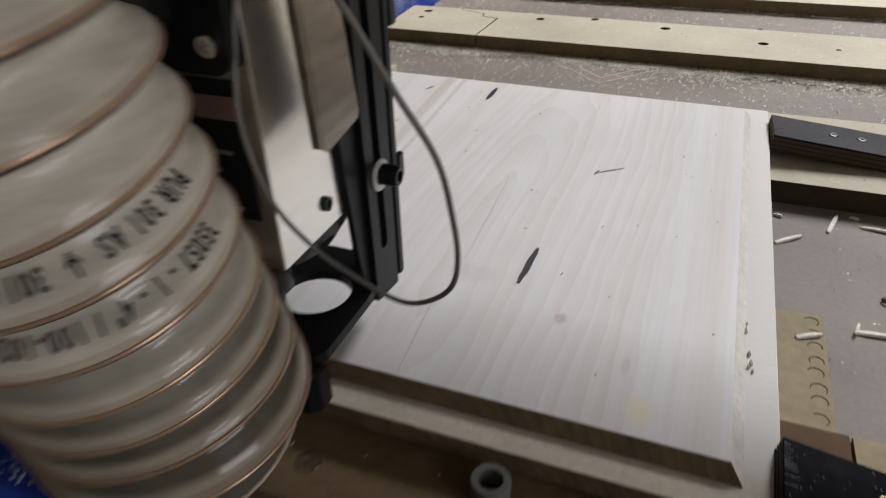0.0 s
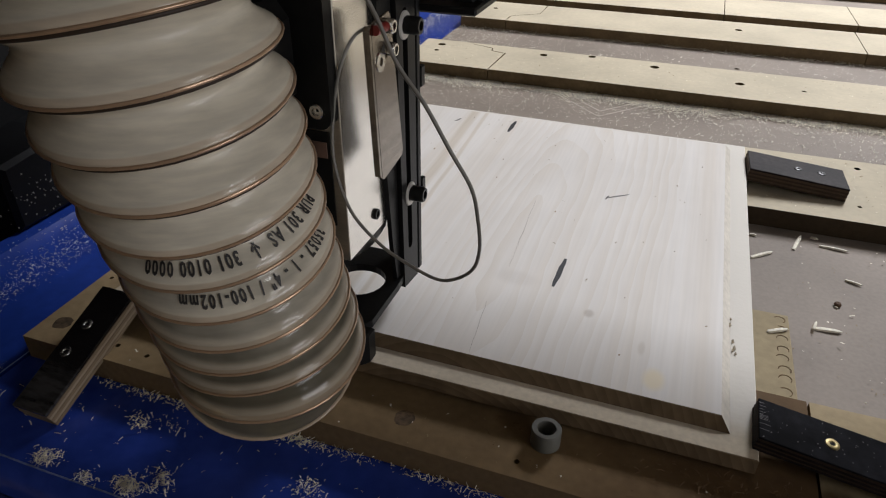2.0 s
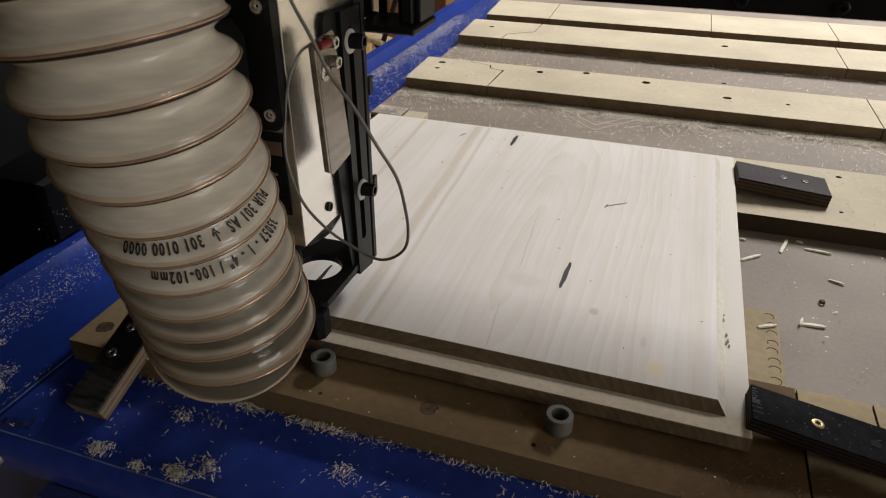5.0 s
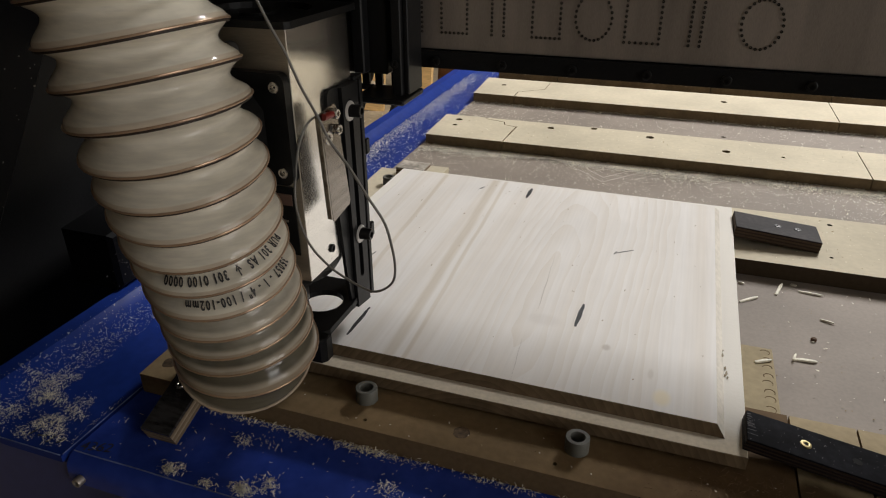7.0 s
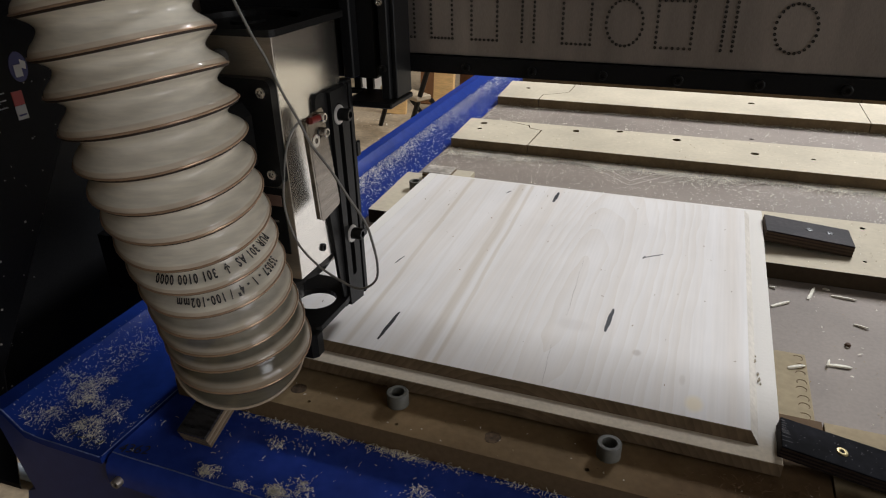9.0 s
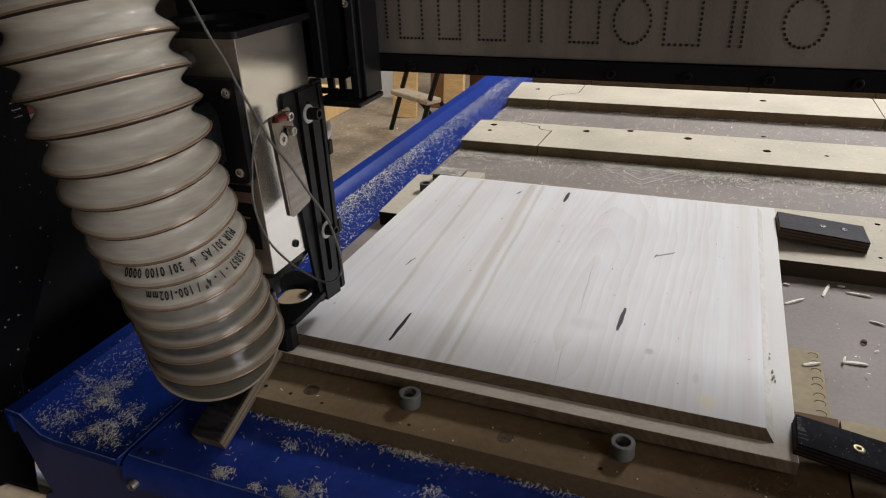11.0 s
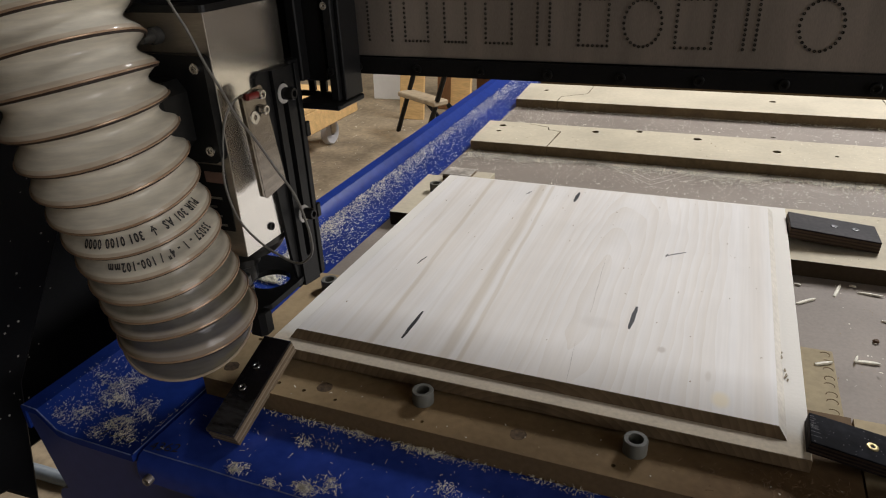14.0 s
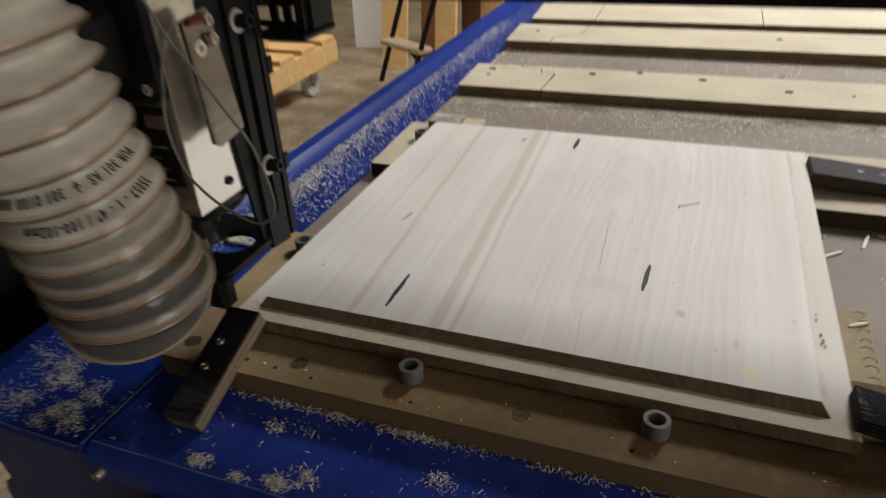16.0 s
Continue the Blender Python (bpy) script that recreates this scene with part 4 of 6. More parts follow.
part("bolt_hole", lathe([(0.0002, 0.00945), (0.0031, 0.00945), (0.0031, 0.0092)], 14, "z", None, (0.069, 0.0140, 0)), HOLE, worn_clamp, "black disc painted as an empty bolt hole")
dust_rng = random.Random(12)
bm = bmesh.new()
for _ in range(70):
    x, y, r = dust_rng.uniform(0.002, 0.103), dust_rng.uniform(0.001, 0.030), dust_rng.choice((0.00012, 0.00018, 0.00025))
    box(x - r, y - r, 0.0092, x + r, y + r, 0.0094, bm=bm)
for _ in range(14):
    y, l = dust_rng.uniform(0.006, 0.030), dust_rng.uniform(0.001, 0.006)
    box(0.0004, y - 0.0001, 0.0092, 0.0004 + l, y + 0.0001, 0.00928, bm=bm)
part("dust_specks", bm, material("clamp_dust", (0.26, 0.25, 0.26), 0.9, bump=0), worn_clamp, "pale dust and scratches on the black film")
# the grey face paints the glare on this block's black film
ply_clamp("plywood_clamp", 0.040, 0.030, 0.0135, frame_from((-0.012, 0.4345, 0.0195), (0.028, 0.4345, 0.0195), (-0.012, 0.4645, 0.0195)), "small plywood block behind the panel, film glare painted grey", [], film=material("film_glare_grey", (0.38, 0.34, 0.29), 0.6, grain=160, vary=0.4, stain=28, stain_amount=0.5, bump=0.06, spec=0.2))
tagged(part("wood_block", box(0.0295, 0.4345, 0.0193, 0.056, 0.4615, 0.031, 0.0008), MDF), "small pale MDF block behind the panel", "wood block")

# ---- grey tube rings used as stops ----


def stop_ring(x, y, base, h, r=0.0084):
    bm = bmesh.new()
    lathe([(r * 0.60, 0), (r * 0.60, h - 0.0005), (r * 0.64, h), (r * 0.95, h), (r, h - 0.0006), (r, 0), (r * 0.60, 0)], 32, "z", bm)
    bmesh.ops.recalc_face_normals(bm, faces=bm.faces)
    ob = part("stop_ring", bm, RING, smooth=True, angle=40)
    ob.location = (x, y, base)
    return tagged(ob, "short grey plastic tube ring standing against the panel's edge", "ring", "tube rings round the panel")


for x, y in ((0.1515, -0.0110), (0.3115, -0.0125), (-0.0097, 0.122), (-0.0097, 0.405)):
    stop_ring(x, y, 0.0191, 0.0112)
    bm = bmesh.new()
    lathe([(0.0006, 0.0022), (0.003, 0.0024), (0.0042, 0.0008), (0.0042, 0)], 14, "z", bm, (x, y, 0.0191))
    bmesh.ops.recalc_face_normals(bm, faces=bm.faces)
    tagged(part("screw", bm, BOLT, smooth=True), "dark screw head inside a tube ring", "screw")

# shallow engraved chevrons in the bed, with dust in the grooves
for a, b, c in (((0.190, 0.616), (0.256, 0.551), (0.322, 0.628)), ((0.203, 0.622), (0.255, 0.570), (0.303, 0.626))):
    bm = bmesh.new()
    w = 0.0009
    for p, q in ((a, b), (b, c)):
        v = (Vector(q) - Vector(p)).normalized()
        n = Vector((-v.y, v.x)) * w
        prism([(p[0] + n.x, p[1] + n.y), (p[0] - n.x, p[1] - n.y), (q[0] - n.x, q[1] - n.y), (q[0] + n.x, q[1] + n.y)], 0.0009, 0.0012, "z", bm)
    part("engraved_chevron", bm, material("dusty_groove", (0.50, 0.44, 0.38), 0.8, grain=300, vary=0.2, bump=0.05) if "dusty_groove" not in bpy.data.materials else bpy.data.materials["dusty_groove"], bpy.data.objects["machine_bed"], "pale dusty engraved chevron")

# ---- gantry: a beam across the bed with a side plate ----
COVER = material("black_blue_cover", (0.006, 0.006, 0.007), 0.5, grain=260, vary=0.15, stain=10, stain_amount=0.15, bump=0.03, spec=0.12)
gantry = tagged(new("gantry"), "dark steel gantry beam spanning the bed", "gantry")


face_plate = part("face_plate", box(-0.21, 0.1205, 0.2575, 1.16, 0.1245, 0.46, 0.0006), GUN, gantry, "dark brushed steel face plate")
part("lower_flange", prism([(0.1165, 0.2440), (0.26, 0.2440), (0.26, 0.2500), (0.1215, 0.2500), (0.1215, 0.2568), (0.1165, 0.2568)], -0.21, 1.16, "x"), BLACK, gantry, "black steel lower flange")
part("beam", box(-0.21, 0.1248, 0.2505, 1.16, 0.27, 0.46, 0.001), BLACK, gantry)
for k in range(19):
    socket_screw(gantry, (0.008 + 0.0519 * k, 0.1165, 0.2495), 0.0035, 0.0022, "y", BOLT, "flange_bolt", -1)
bm = lathe([(0.0003, 0.0003), (0.0006, -0.0003), (0.0009, -0.0005), (0.00105, 0.0)], 8, "y")
bmesh.ops.recalc_face_normals(bm, faces=bm.faces)
# dark colour stands in for the shade inside each drilled dot
DIMPLE = mesh_of(bm, "dimple", material("dimple_dark", (0.022, 0.019, 0.017), 0.6, 0.3, bump=0))
# a row of upright dotted blocks, bars and rounds drilled in the plate
zlo, zhi = 0.2700, 0.3010


def dotted_block(x0, w):
    return [(x0 - w + 2 * w * k / 6, z) for k in range(7) for z in (zlo, zhi)] + [(x0 + s * w, zlo + (zhi - zlo) * k / 9) for k in range(1, 9) for s in (-1, 1)]


def dotted_round(x0, w):
    return [(x0 + w * math.cos(k * math.tau / 26), (zlo + zhi) / 2 + (zhi - zlo) / 2 * math.sin(k * math.tau / 26)) for k in range(26)]


def dotted_bar(x0, w):
    return [(x0 + s * w, zlo + (zhi - zlo) * k / 10) for k in range(11) for s in (-1, 1)]


for x0, w, shape in ((0.048, 0.010, dotted_block), (0.080, 0.010, dotted_bar), (0.111, 0.0095, dotted_block), (0.143, 0.0085, dotted_block), (0.177, 0.0100, dotted_block), (0.2105, 0.0045, dotted_bar), (0.246, 0.0100, dotted_block), (0.279, 0.0125, dotted_round), (0.3125, 0.0115, dotted_block), (0.347, 0.0035, dotted_bar), (0.387, 0.0125, dotted_round)):
    for x, z in shape(x0, w):
        ob = new("dimple", DIMPLE)
        ob.parent, ob.location = face_plate, (x, 0.1202, z)
# side plate at the left, with stickers
part("side_plate", prism([(-0.10, -0.10), (0.42, -0.10), (0.36, 0.62), (0.02, 0.62), (-0.10, 0.34)], -0.300, -0.250, "x", bevel=0.004), BLACK, gantry, "black steel side plate")
cover = part("side_cover", prism([(-0.32, 0.62), (-0.32, -0.02), (-0.112, -0.087), (-0.09, -0.12), (-0.066, 0.0), (0.36, 0.62)], -0.249, -0.205, "x", bevel=0.003), COVER, gantry, "black slanting side cover with small stickers")
part("warning_sticker", prism([(0.0165, 0.2165), (0.0265, 0.2165), (0.0265, 0.2285), (0.0165, 0.2285)], -0.2050, -0.2046, "x"), STICKER_RED, cover, "red field of a small sticker")
part("warning_sticker", prism([(0.0165, 0.2045), (0.0265, 0.2045), (0.0265, 0.2163), (0.0165, 0.2163)], -0.2050, -0.2046, "x"), STICKER, cover, "white field of a small sticker")
part("sticker_bar", prism([(0.0180, 0.2075), (0.0250, 0.2075), (0.0250, 0.2090), (0.0180, 0.2090)], -0.2046, -0.2044, "x"), STICKER_BLUE, cover)
part("round_sticker", prism([(0.0300 + 0.0085 * math.cos(k * math.tau / 24), 0.2470 + 0.0125 * math.sin(k * math.tau / 24)) for k in range(24)], -0.2050, -0.2046, "x"), STICKER_BLUE, cover, "round dark blue sticker")
part("sticker_bar", prism([(0.0255, 0.2390), (0.0325, 0.2390), (0.0325, 0.2490), (0.0255, 0.2490)], -0.2046, -0.2044, "x"), STICKER, cover)
part("sticker_bar", prism([(0.0320, 0.2460), (0.0365, 0.2440), (0.0375, 0.2500), (0.0325, 0.2530)], -0.2046, -0.2044, "x"), STICKER, cover)
for k in range(3):
    part("sticker_bar", prism([(0.0020, 0.2170 + 0.006 * k), (0.0105, 0.2170 + 0.006 * k), (0.0105, 0.2178 + 0.006 * k), (0.0020, 0.2178 + 0.006 * k)], -0.2050, -0.2046, "x"), STICKER, cover)

# black foot of the gantry, running above the tray's lip
gantry_foot = part("gantry_foot", prism([(0.058, 0.0205), (0.30, 0.0205), (0.30, 0.090), (0.125, 0.086), (0.058, 0.079)], -0.2048, -0.1435, "x", bevel=0.004), COVER, gantry, "black steel foot of the gantry with dust on top")
speck_rng = random.Random(9)
bm = bmesh.new()
for _ in range(90):
    y, z, r = speck_rng.gauss(0.10, 0.022), speck_rng.gauss(0.045, 0.011), speck_rng.choice((0.0003, 0.0004, 0.0006))
    box(-0.1436, y - r, z - r, -0.1432, y + r, z + r, bm=bm)
part("dust_specks", bm, material("grey_dust", (0.20, 0.19, 0.17), 0.9, bump=0), gantry_foot, "grey dust on the black foot")
bm = bmesh.new()
for _ in range(140):
    y, z, r = speck_rng.uniform(-0.11, 0.10), speck_rng.uniform(-0.02, 0.24), speck_rng.choice((0.0003, 0.0004, 0.0004, 0.0008))
    if z > 0.09 + 1.6 * y:
        box(-0.2050, y - r, z - r, -0.2046, y + r, z + r, bm=bm)
ob = part("dust_specks", bm, material("pale_dust", (0.40, 0.38, 0.34), 0.9, bump=0), cover, "pale dust specks on the black cover")
ob["kind"] = "stuff"

# ---- carriage on the beam ----
carriage = tagged(new("carriage"), "black steel carriage riding on the gantry beam", "carriage")
part("back_plate", box(-0.02, 0.088, 0.243, 0.136, 0.1155, 0.47, 0.001), BLACK, carriage)
part("column", box(0.1412, 0.084, 0.2287, 0.1486, 0.1155, 0.47, 0.0008), BLACK, carriage)
part("column_edge", box(0.1489, 0.0885, 0.2290, 0.1525, 0.1155, 0.47, 0.0006), BLACK, carriage)
part("foot", box(0.112, 0.074, 0.2240, 0.1535, 0.1155, 0.2284, 0.001), BLACK, carriage)
part("cross_bar", box(0.06, 0.1115, 0.2240, 0.1118, 0.1155, 0.2284, 0.0006), BLACK, carriage)
for x in (0.103, 0.114, 0.128):
    part("post", box(x, 0.1115, 0.2286, x + 0.006, 0.1155, 0.2429, 0.0005), BLACK, carriage)
part("side_rail", box(0.1135, 0.0765, 0.245, 0.1225, 0.0875, 0.47, 0.001), BLACK, carriage)
socket_screw(carriage, (0.1435, 0.084, 0.252), 0.003, 0.002, "y", BOLT, "screw", -1)
socket_screw(carriage, (0.1435, 0.084, 0.300), 0.003, 0.002, "y", CHROME, "screw", -1)

# ---- spindle head ----
head = tagged(new("spindle_head"), "brushed steel milling spindle with a black fan cap and bracket", "spindle")


def flip_x(bm):
    """Stand a plate built flat in x, y so that it faces along x."""
    for v in bm.verts:
        v.co = Vector((v.co.z, v.co.x, v.co.y))
    bmesh.ops.recalc_face_normals(bm, faces=bm.faces)
    return bm


def plate_cut(outline, cuts, h0, h1):
    """A plate through which the given outlines are cut."""
    bm = bmesh.new()
    rings, edges = [], []
    for lp in [outline] + cuts:
        vs = [bm.verts.new((a, b, h1)) for a, b in lp]
        rings.append(vs)
        edges += [bm.edges.new((vs[k], vs[(k + 1) % len(vs)])) for k in range(len(vs))]
    top = bmesh.ops.triangle_fill(bm, edges=edges, use_beauty=True, normal=(0, 0, 1))["geom"]
    faces = [f for f in top if isinstance(f, bmesh.types.BMFace)]
    low = {}
    for vs in rings:
        for v in vs:
            low[v] = bm.verts.new((v.co.x, v.co.y, h0))
    for f in faces:
        bm.faces.new([low[v] for v in reversed(f.verts)])
    for vs in rings:
        n = len(vs)
        for k in range(n):
            bm.faces.new((vs[k], vs[(k + 1) % n], low[vs[(k + 1) % n]], low[vs[k]]))
    bmesh.ops.recalc_face_normals(bm, faces=bm.faces)
    return bm


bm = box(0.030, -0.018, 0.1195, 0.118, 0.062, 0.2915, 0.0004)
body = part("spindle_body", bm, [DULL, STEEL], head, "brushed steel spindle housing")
# right face in brighter steel: some of its reflected light is put into the colour
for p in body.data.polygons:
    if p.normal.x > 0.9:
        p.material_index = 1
part("fan_cap", plate_cut(rounded(0.024, -0.026, 0.124, 0.068, 0.006), [[(0.074 + 0.036 * math.cos(k * math.tau / 28), 0.021 + 0.036 * math.sin(k * math.tau / 28)) for k in range(28)]], 0.2918, 0.2962), PLASTIC, head, "black plastic fan cap")
part("fan_well", lathe([(0.0355, 0.2958), (0.0355, 0.2922), (0.012, 0.2922), (0.012, 0.2945), (0.001, 0.2945)], 28, "z", None, (0.074, 0.021, 0)), PLASTIC, head)
bm = prism(rounded(0.036, 0.194, 0.1175, 0.266, 0.006), -0.0255, -0.0183, "y")
part("terminal_flange", bm, PLASTIC, head, "black plastic terminal flange")
bm = prism([(0.040, 0.206), (0.098, 0.206), (0.104, 0.212), (0.104, 0.244), (0.098, 0.252), (0.040, 0.252)], -0.056, -0.0257, "y", bevel=0.004)
part("terminal_box", bm, PLASTIC, head, "black plastic terminal box")
for z in (0.258, 0.2035):
    socket_screw(head, (0.1115, -0.0255, z), 0.0036, 0.003, "y", CHROME, "screw", -1)
part("rating_plate", box(0.088, -0.0190, 0.140, 0.112, -0.0181, 0.190, 0.0), PLASTIC, head, "dark rating plate with pale lines")
part("rating_band", box(0.095, -0.0196, 0.177, 0.1105, -0.0191, 0.185), material("orange_label", (0.17, 0.10, 0.075), 0.5, grain=100, bump=0), head)
for k in range(4):
    part("rating_line", box(0.092 + 0.002 * (k % 2), -0.0195, 0.1435 + 0.0070 * k, 0.106 - 0.003 * (k % 3), -0.0191, 0.1450 + 0.0070 * k), DULL, head)
part("spindle_nose", lathe([(0.001, 0.1190), (0.041, 0.1190), (0.041, 0.114), (0.036, 0.106), (0.024, 0.102), (0.0155, 0.101), (0.0155, 0.090), (0.012, 0.088), (0.012, 0.076), (0.001, 0.076)], 28, "z", None, (0.076, 0.022, 0)), material("nose_steel", (0.055, 0.053, 0.05), 0.34, 0.8, grain=200, bump=0.02), head, "dark steel spindle nose and collet", smooth=True, angle=30)
part("milling_cutter", lathe([(0.0005, 0.036), (0.009, 0.037), (0.009, 0.046), (0.004, 0.050), (0.004, 0.076)], 16, "z", None, (0.076, 0.022, 0)), CHROME, head, "small steel milling cutter", smooth=True, angle=30)
part("face_screw", lathe([(0.0003, 0.1183), (0.0018, 0.1184), (0.0020, 0.1195), (0.0030, 0.1195), (0.0031, 0.1180)], 14, "x", None, (0, 0.014, 0.131)), BOLT, head, smooth=True)

part("coolant_fitting", lathe([(0.0005, -0.034), (0.0036, -0.034), (0.0042, -0.031), (0.0042, -0.025), (0.0056, -0.024), (0.0056, -0.0185)], 20, "y", None, (0.0790, 0.0, 0.2770)), material("smoky_plastic", (0.045, 0.043, 0.04), 0.3, grain=150, vary=0.1, bump=0.02), head, "smoky grey plastic fitting on the housing", smooth=True, angle=30)
# bracket beside the housing
slot = arc(0.0475, 0.231, 0.0032, 0, 180, 6) + arc(0.0500, 0.093, 0.0032, 180, 360, 6)
part("bracket_plate", flip_x(plate_cut([(0.040, 0.066), (0.0615, 0.063), (0.0615, 0.244), (0.0365, 0.244)], [slot], 0.1185, 0.1235)), BLACK, head, "black slotted bracket plate")
part("bracket_web", flip_x(plate_cut([(0.036, 0.066), (0.0395, 0.066), (0.0360, 0.244), (0.026, 0.2455)] + arc(0.026, 0.2395, 0.006, 90, 180, 4) + [(0.020, 0.20), (0.030, 0.10)], [], 0.1182, 0.1208)), BLACK, head, "black bracket web")
# black sheet added behind the slot, painting its dark depth
part("slot_shade", box(0.1181, 0.040, 0.085, 0.1184, 0.058, 0.24), HOLE, head)
part("guide_rail", box(0.112, 0.063, 0.062, 0.1205, 0.0755, 0.246, 0.0008), BLACK, head, "black guide rail")
part("guide_strip", box(0.1208, 0.066, 0.064, 0.1228, 0.0705, 0.244, 0.0004), BLACK, head)
for z in (0.115, 0.185):
    part("rail_clip", box(0.1206, 0.0708, z, 0.1236, 0.0762, z + 0.012, 0.0006), PLASTIC, head)
for y, z in ((0.0465, 0.2255), (0.0505, 0.127)):
    part("washer", lathe([(0.0045, 0.1237), (0.0045, 0.1245), (0.0070, 0.1245), (0.0074, 0.1237)], 22, "x", None, (0, y, z)), ZINC, head, "bright steel washer", smooth=True, angle=30)
    socket_screw(head, (0.1246, y + 0.0012, z), 0.0047, 0.0080, "x", BOLT, "socket_bolt")
# foot of the bracket: a plate with a round hole round the tool, and a guide shoe
hole = [(0.0985 + 0.0165 * math.cos(k * math.tau / 24), 0.0265 + 0.0165 * math.sin(k * math.tau / 24)) for k in range(24)]
part("shoe_plate", plate_cut([(0.056, -0.006), (0.104, -0.018), (0.118, -0.018), (0.1235, -0.008), (0.1235, 0.030), (0.120, 0.0635), (0.066, 0.0635), (0.056, 0.040)], [hole], 0.0702, 0.0750), BLACK, head, "black plate with a round opening round the tool")
part("guide_shoe", prism([(0.1155, -0.0265), (0.1245, -0.0265), (0.1280, -0.0225), (0.1280, -0.0150), (0.1155, -0.0150)], 0.0560, 0.0765, "z", bevel=0.0012), PLASTIC, head, "black plastic guide shoe")
# bolt standing on the shoe plate
part("shoe_bolt", lathe([(0.0008, 0.0975), (0.0040, 0.0975), (0.0050, 0.0965), (0.0052, 0.0885), (0.0062, 0.0880), (0.0062, 0.0752), (0.0008, 0.0752)], 20, "z", None, (0.1020, -0.0080, 0)), material("dark_bolt_steel", (0.16, 0.15, 0.14), 0.3, 0.9, grain=250, vary=0.15, bump=0.02), head, "dark steel bolt standing on the shoe plate", smooth=True, angle=30)
# sheet cover with cable lug
COVER_STEEL = material("dull_sheet_steel", (0.27, 0.24, 0.205), 0.24, 1.0, grain=150, vary=0.12, stain=30, stain_amount=0.25, bump=0.01, stretch=(1, 1, 8))
slot_cut = [(0.0045 + 0.0034 * math.cos(k * math.tau / 16), 0.2235 + 0.0040 * math.sin(k * math.tau / 16)) for k in range(16)]
part("sheet_cover", flip_x(plate_cut([(-0.0085, 0.2385), (0.0105, 0.2405), (0.0125, 0.2385), (0.0235, 0.1680), (0.0222, 0.1650), (-0.0010, 0.1612), (-0.0030, 0.1630)], [slot_cut], 0.1300, 0.1312)), COVER_STEEL, head, "dull folded sheet steel cover with a slot")
part("cover_flange", prism([(-0.0105, 0.2360), (-0.0087, 0.2380), (-0.0033, 0.1630), (-0.0052, 0.1640)], 0.1280, 0.1311, "x"), COVER_STEEL, head, "folded flange of the sheet cover")
for y, z in ((0.0070, 0.2350), (0.0085, 0.2240)):
    socket_screw(head, (0.1311, y, z), 0.0034, 0.0045, "x", CHROME, "screw")
part("cover_washer", lathe([(0.002, 0.1312), (0.002, 0.1318), (0.0046, 0.1318), (0.0048, 0.1312)], 18, "x", None, (0, -0.0005, 0.2205)), CHROME, head, smooth=True)
part("cable_sleeve", tube([(0.1325, 0.0055, 0.2352), (0.1320, -0.0065, 0.2358)], 0.0023, 10), RED, head, "red crimp sleeve on the cable end", smooth=True, angle=50)
CABLE_PATH = [(0.132, -0.003, 0.238), (0.124, -0.010, 0.234), (0.120, -0.018, 0.222), (0.117, -0.022, 0.202), (0.118, -0.027, 0.180), (0.127, -0.031, 0.158), (0.142, -0.033, 0.144), (0.158, -0.034, 0.136), (0.172, -0.035, 0.132), (0.182, -0.037, 0.136), (0.191, -0.041, 0.146), (0.195, -0.046, 0.160), (0.195, -0.050, 0.176), (0.193, -0.054, 0.192), (0.185, -0.057, 0.208), (0.176, -0.060, 0.226), (0.166, -0.061, 0.240), (0.160, -0.062, 0.254), (0.152, -0.063, 0.270), (0.145, -0.064, 0.288), (0.137, -0.065, 0.304), (0.115, -0.061, 0.345), (0.085, -0.046, 0.386), (0.047, -0.018, 0.426)]


def spline(points, steps=6):
    """A smooth curve through the points."""
    P = [Vector(p) for p in points]
    out = []
    for i in range(len(P) - 1):
        a, b, c, d = P[max(i - 1, 0)], P[i], P[i + 1], P[min(i + 2, len(P) - 1)]
        for k in range(steps):
            u = k / steps
            out.append(0.5 * (2 * b + (c - a) * u + (2 * a - 5 * b + 4 * c - d) * u * u + (3 * b - 3 * c + d - a) * u ** 3))
    return out + [P[-1]]


part("sensor_cable", tube(spline(CABLE_PATH), 0.00080, 10), CABLE, head, "thin grey sensor cable hanging in a loop", smooth=True, angle=60)

# ---- extraction hose, hung beside the spindle and moving with it ----
hose = tagged(new("extraction_hose"), "milky translucent ribbed extraction hose with a copper wire spiral", "hose")
HOSE_R = 0.0512


def wire_radius(s):
    """Narrower towards the open end, to fit the camera's view."""
    return float(np.interp(s, [0.0, 0.05, 0.10, 0.15, 0.20], [0.0490, 0.0462, 0.0458, 0.0472, 0.0494]))


HOSE_KEYS = [Vector(p) for p in ((0.0750, -0.0429, 0.0625), (0.0809, -0.0504, 0.0781), (0.0812, -0.0570, 0.1121), (0.0812, -0.0682, 0.1630), (0.0796, -0.0767, 0.2059), (0.0738, -0.0797, 0.2474), (0.0616, -0.0761, 0.2906), (0.0421, -0.0702, 0.3546), (0.0189, -0.0623, 0.4198), (-0.0162, -0.0556, 0.4893))]
AXIS = spline(HOSE_KEYS, 24)
cum = [0.0]
for p, q in zip(AXIS, AXIS[1:]):
    cum.append(cum[-1] + (q - p).length)
HOSE_LEN = cum[-1]
cum_np, axis_np = np.array(cum), np.array([tuple(p) for p in AXIS])


def axis_at(s):
    return Vector([float(np.interp(s, cum_np, axis_np[:, k])) for k in range(3)])


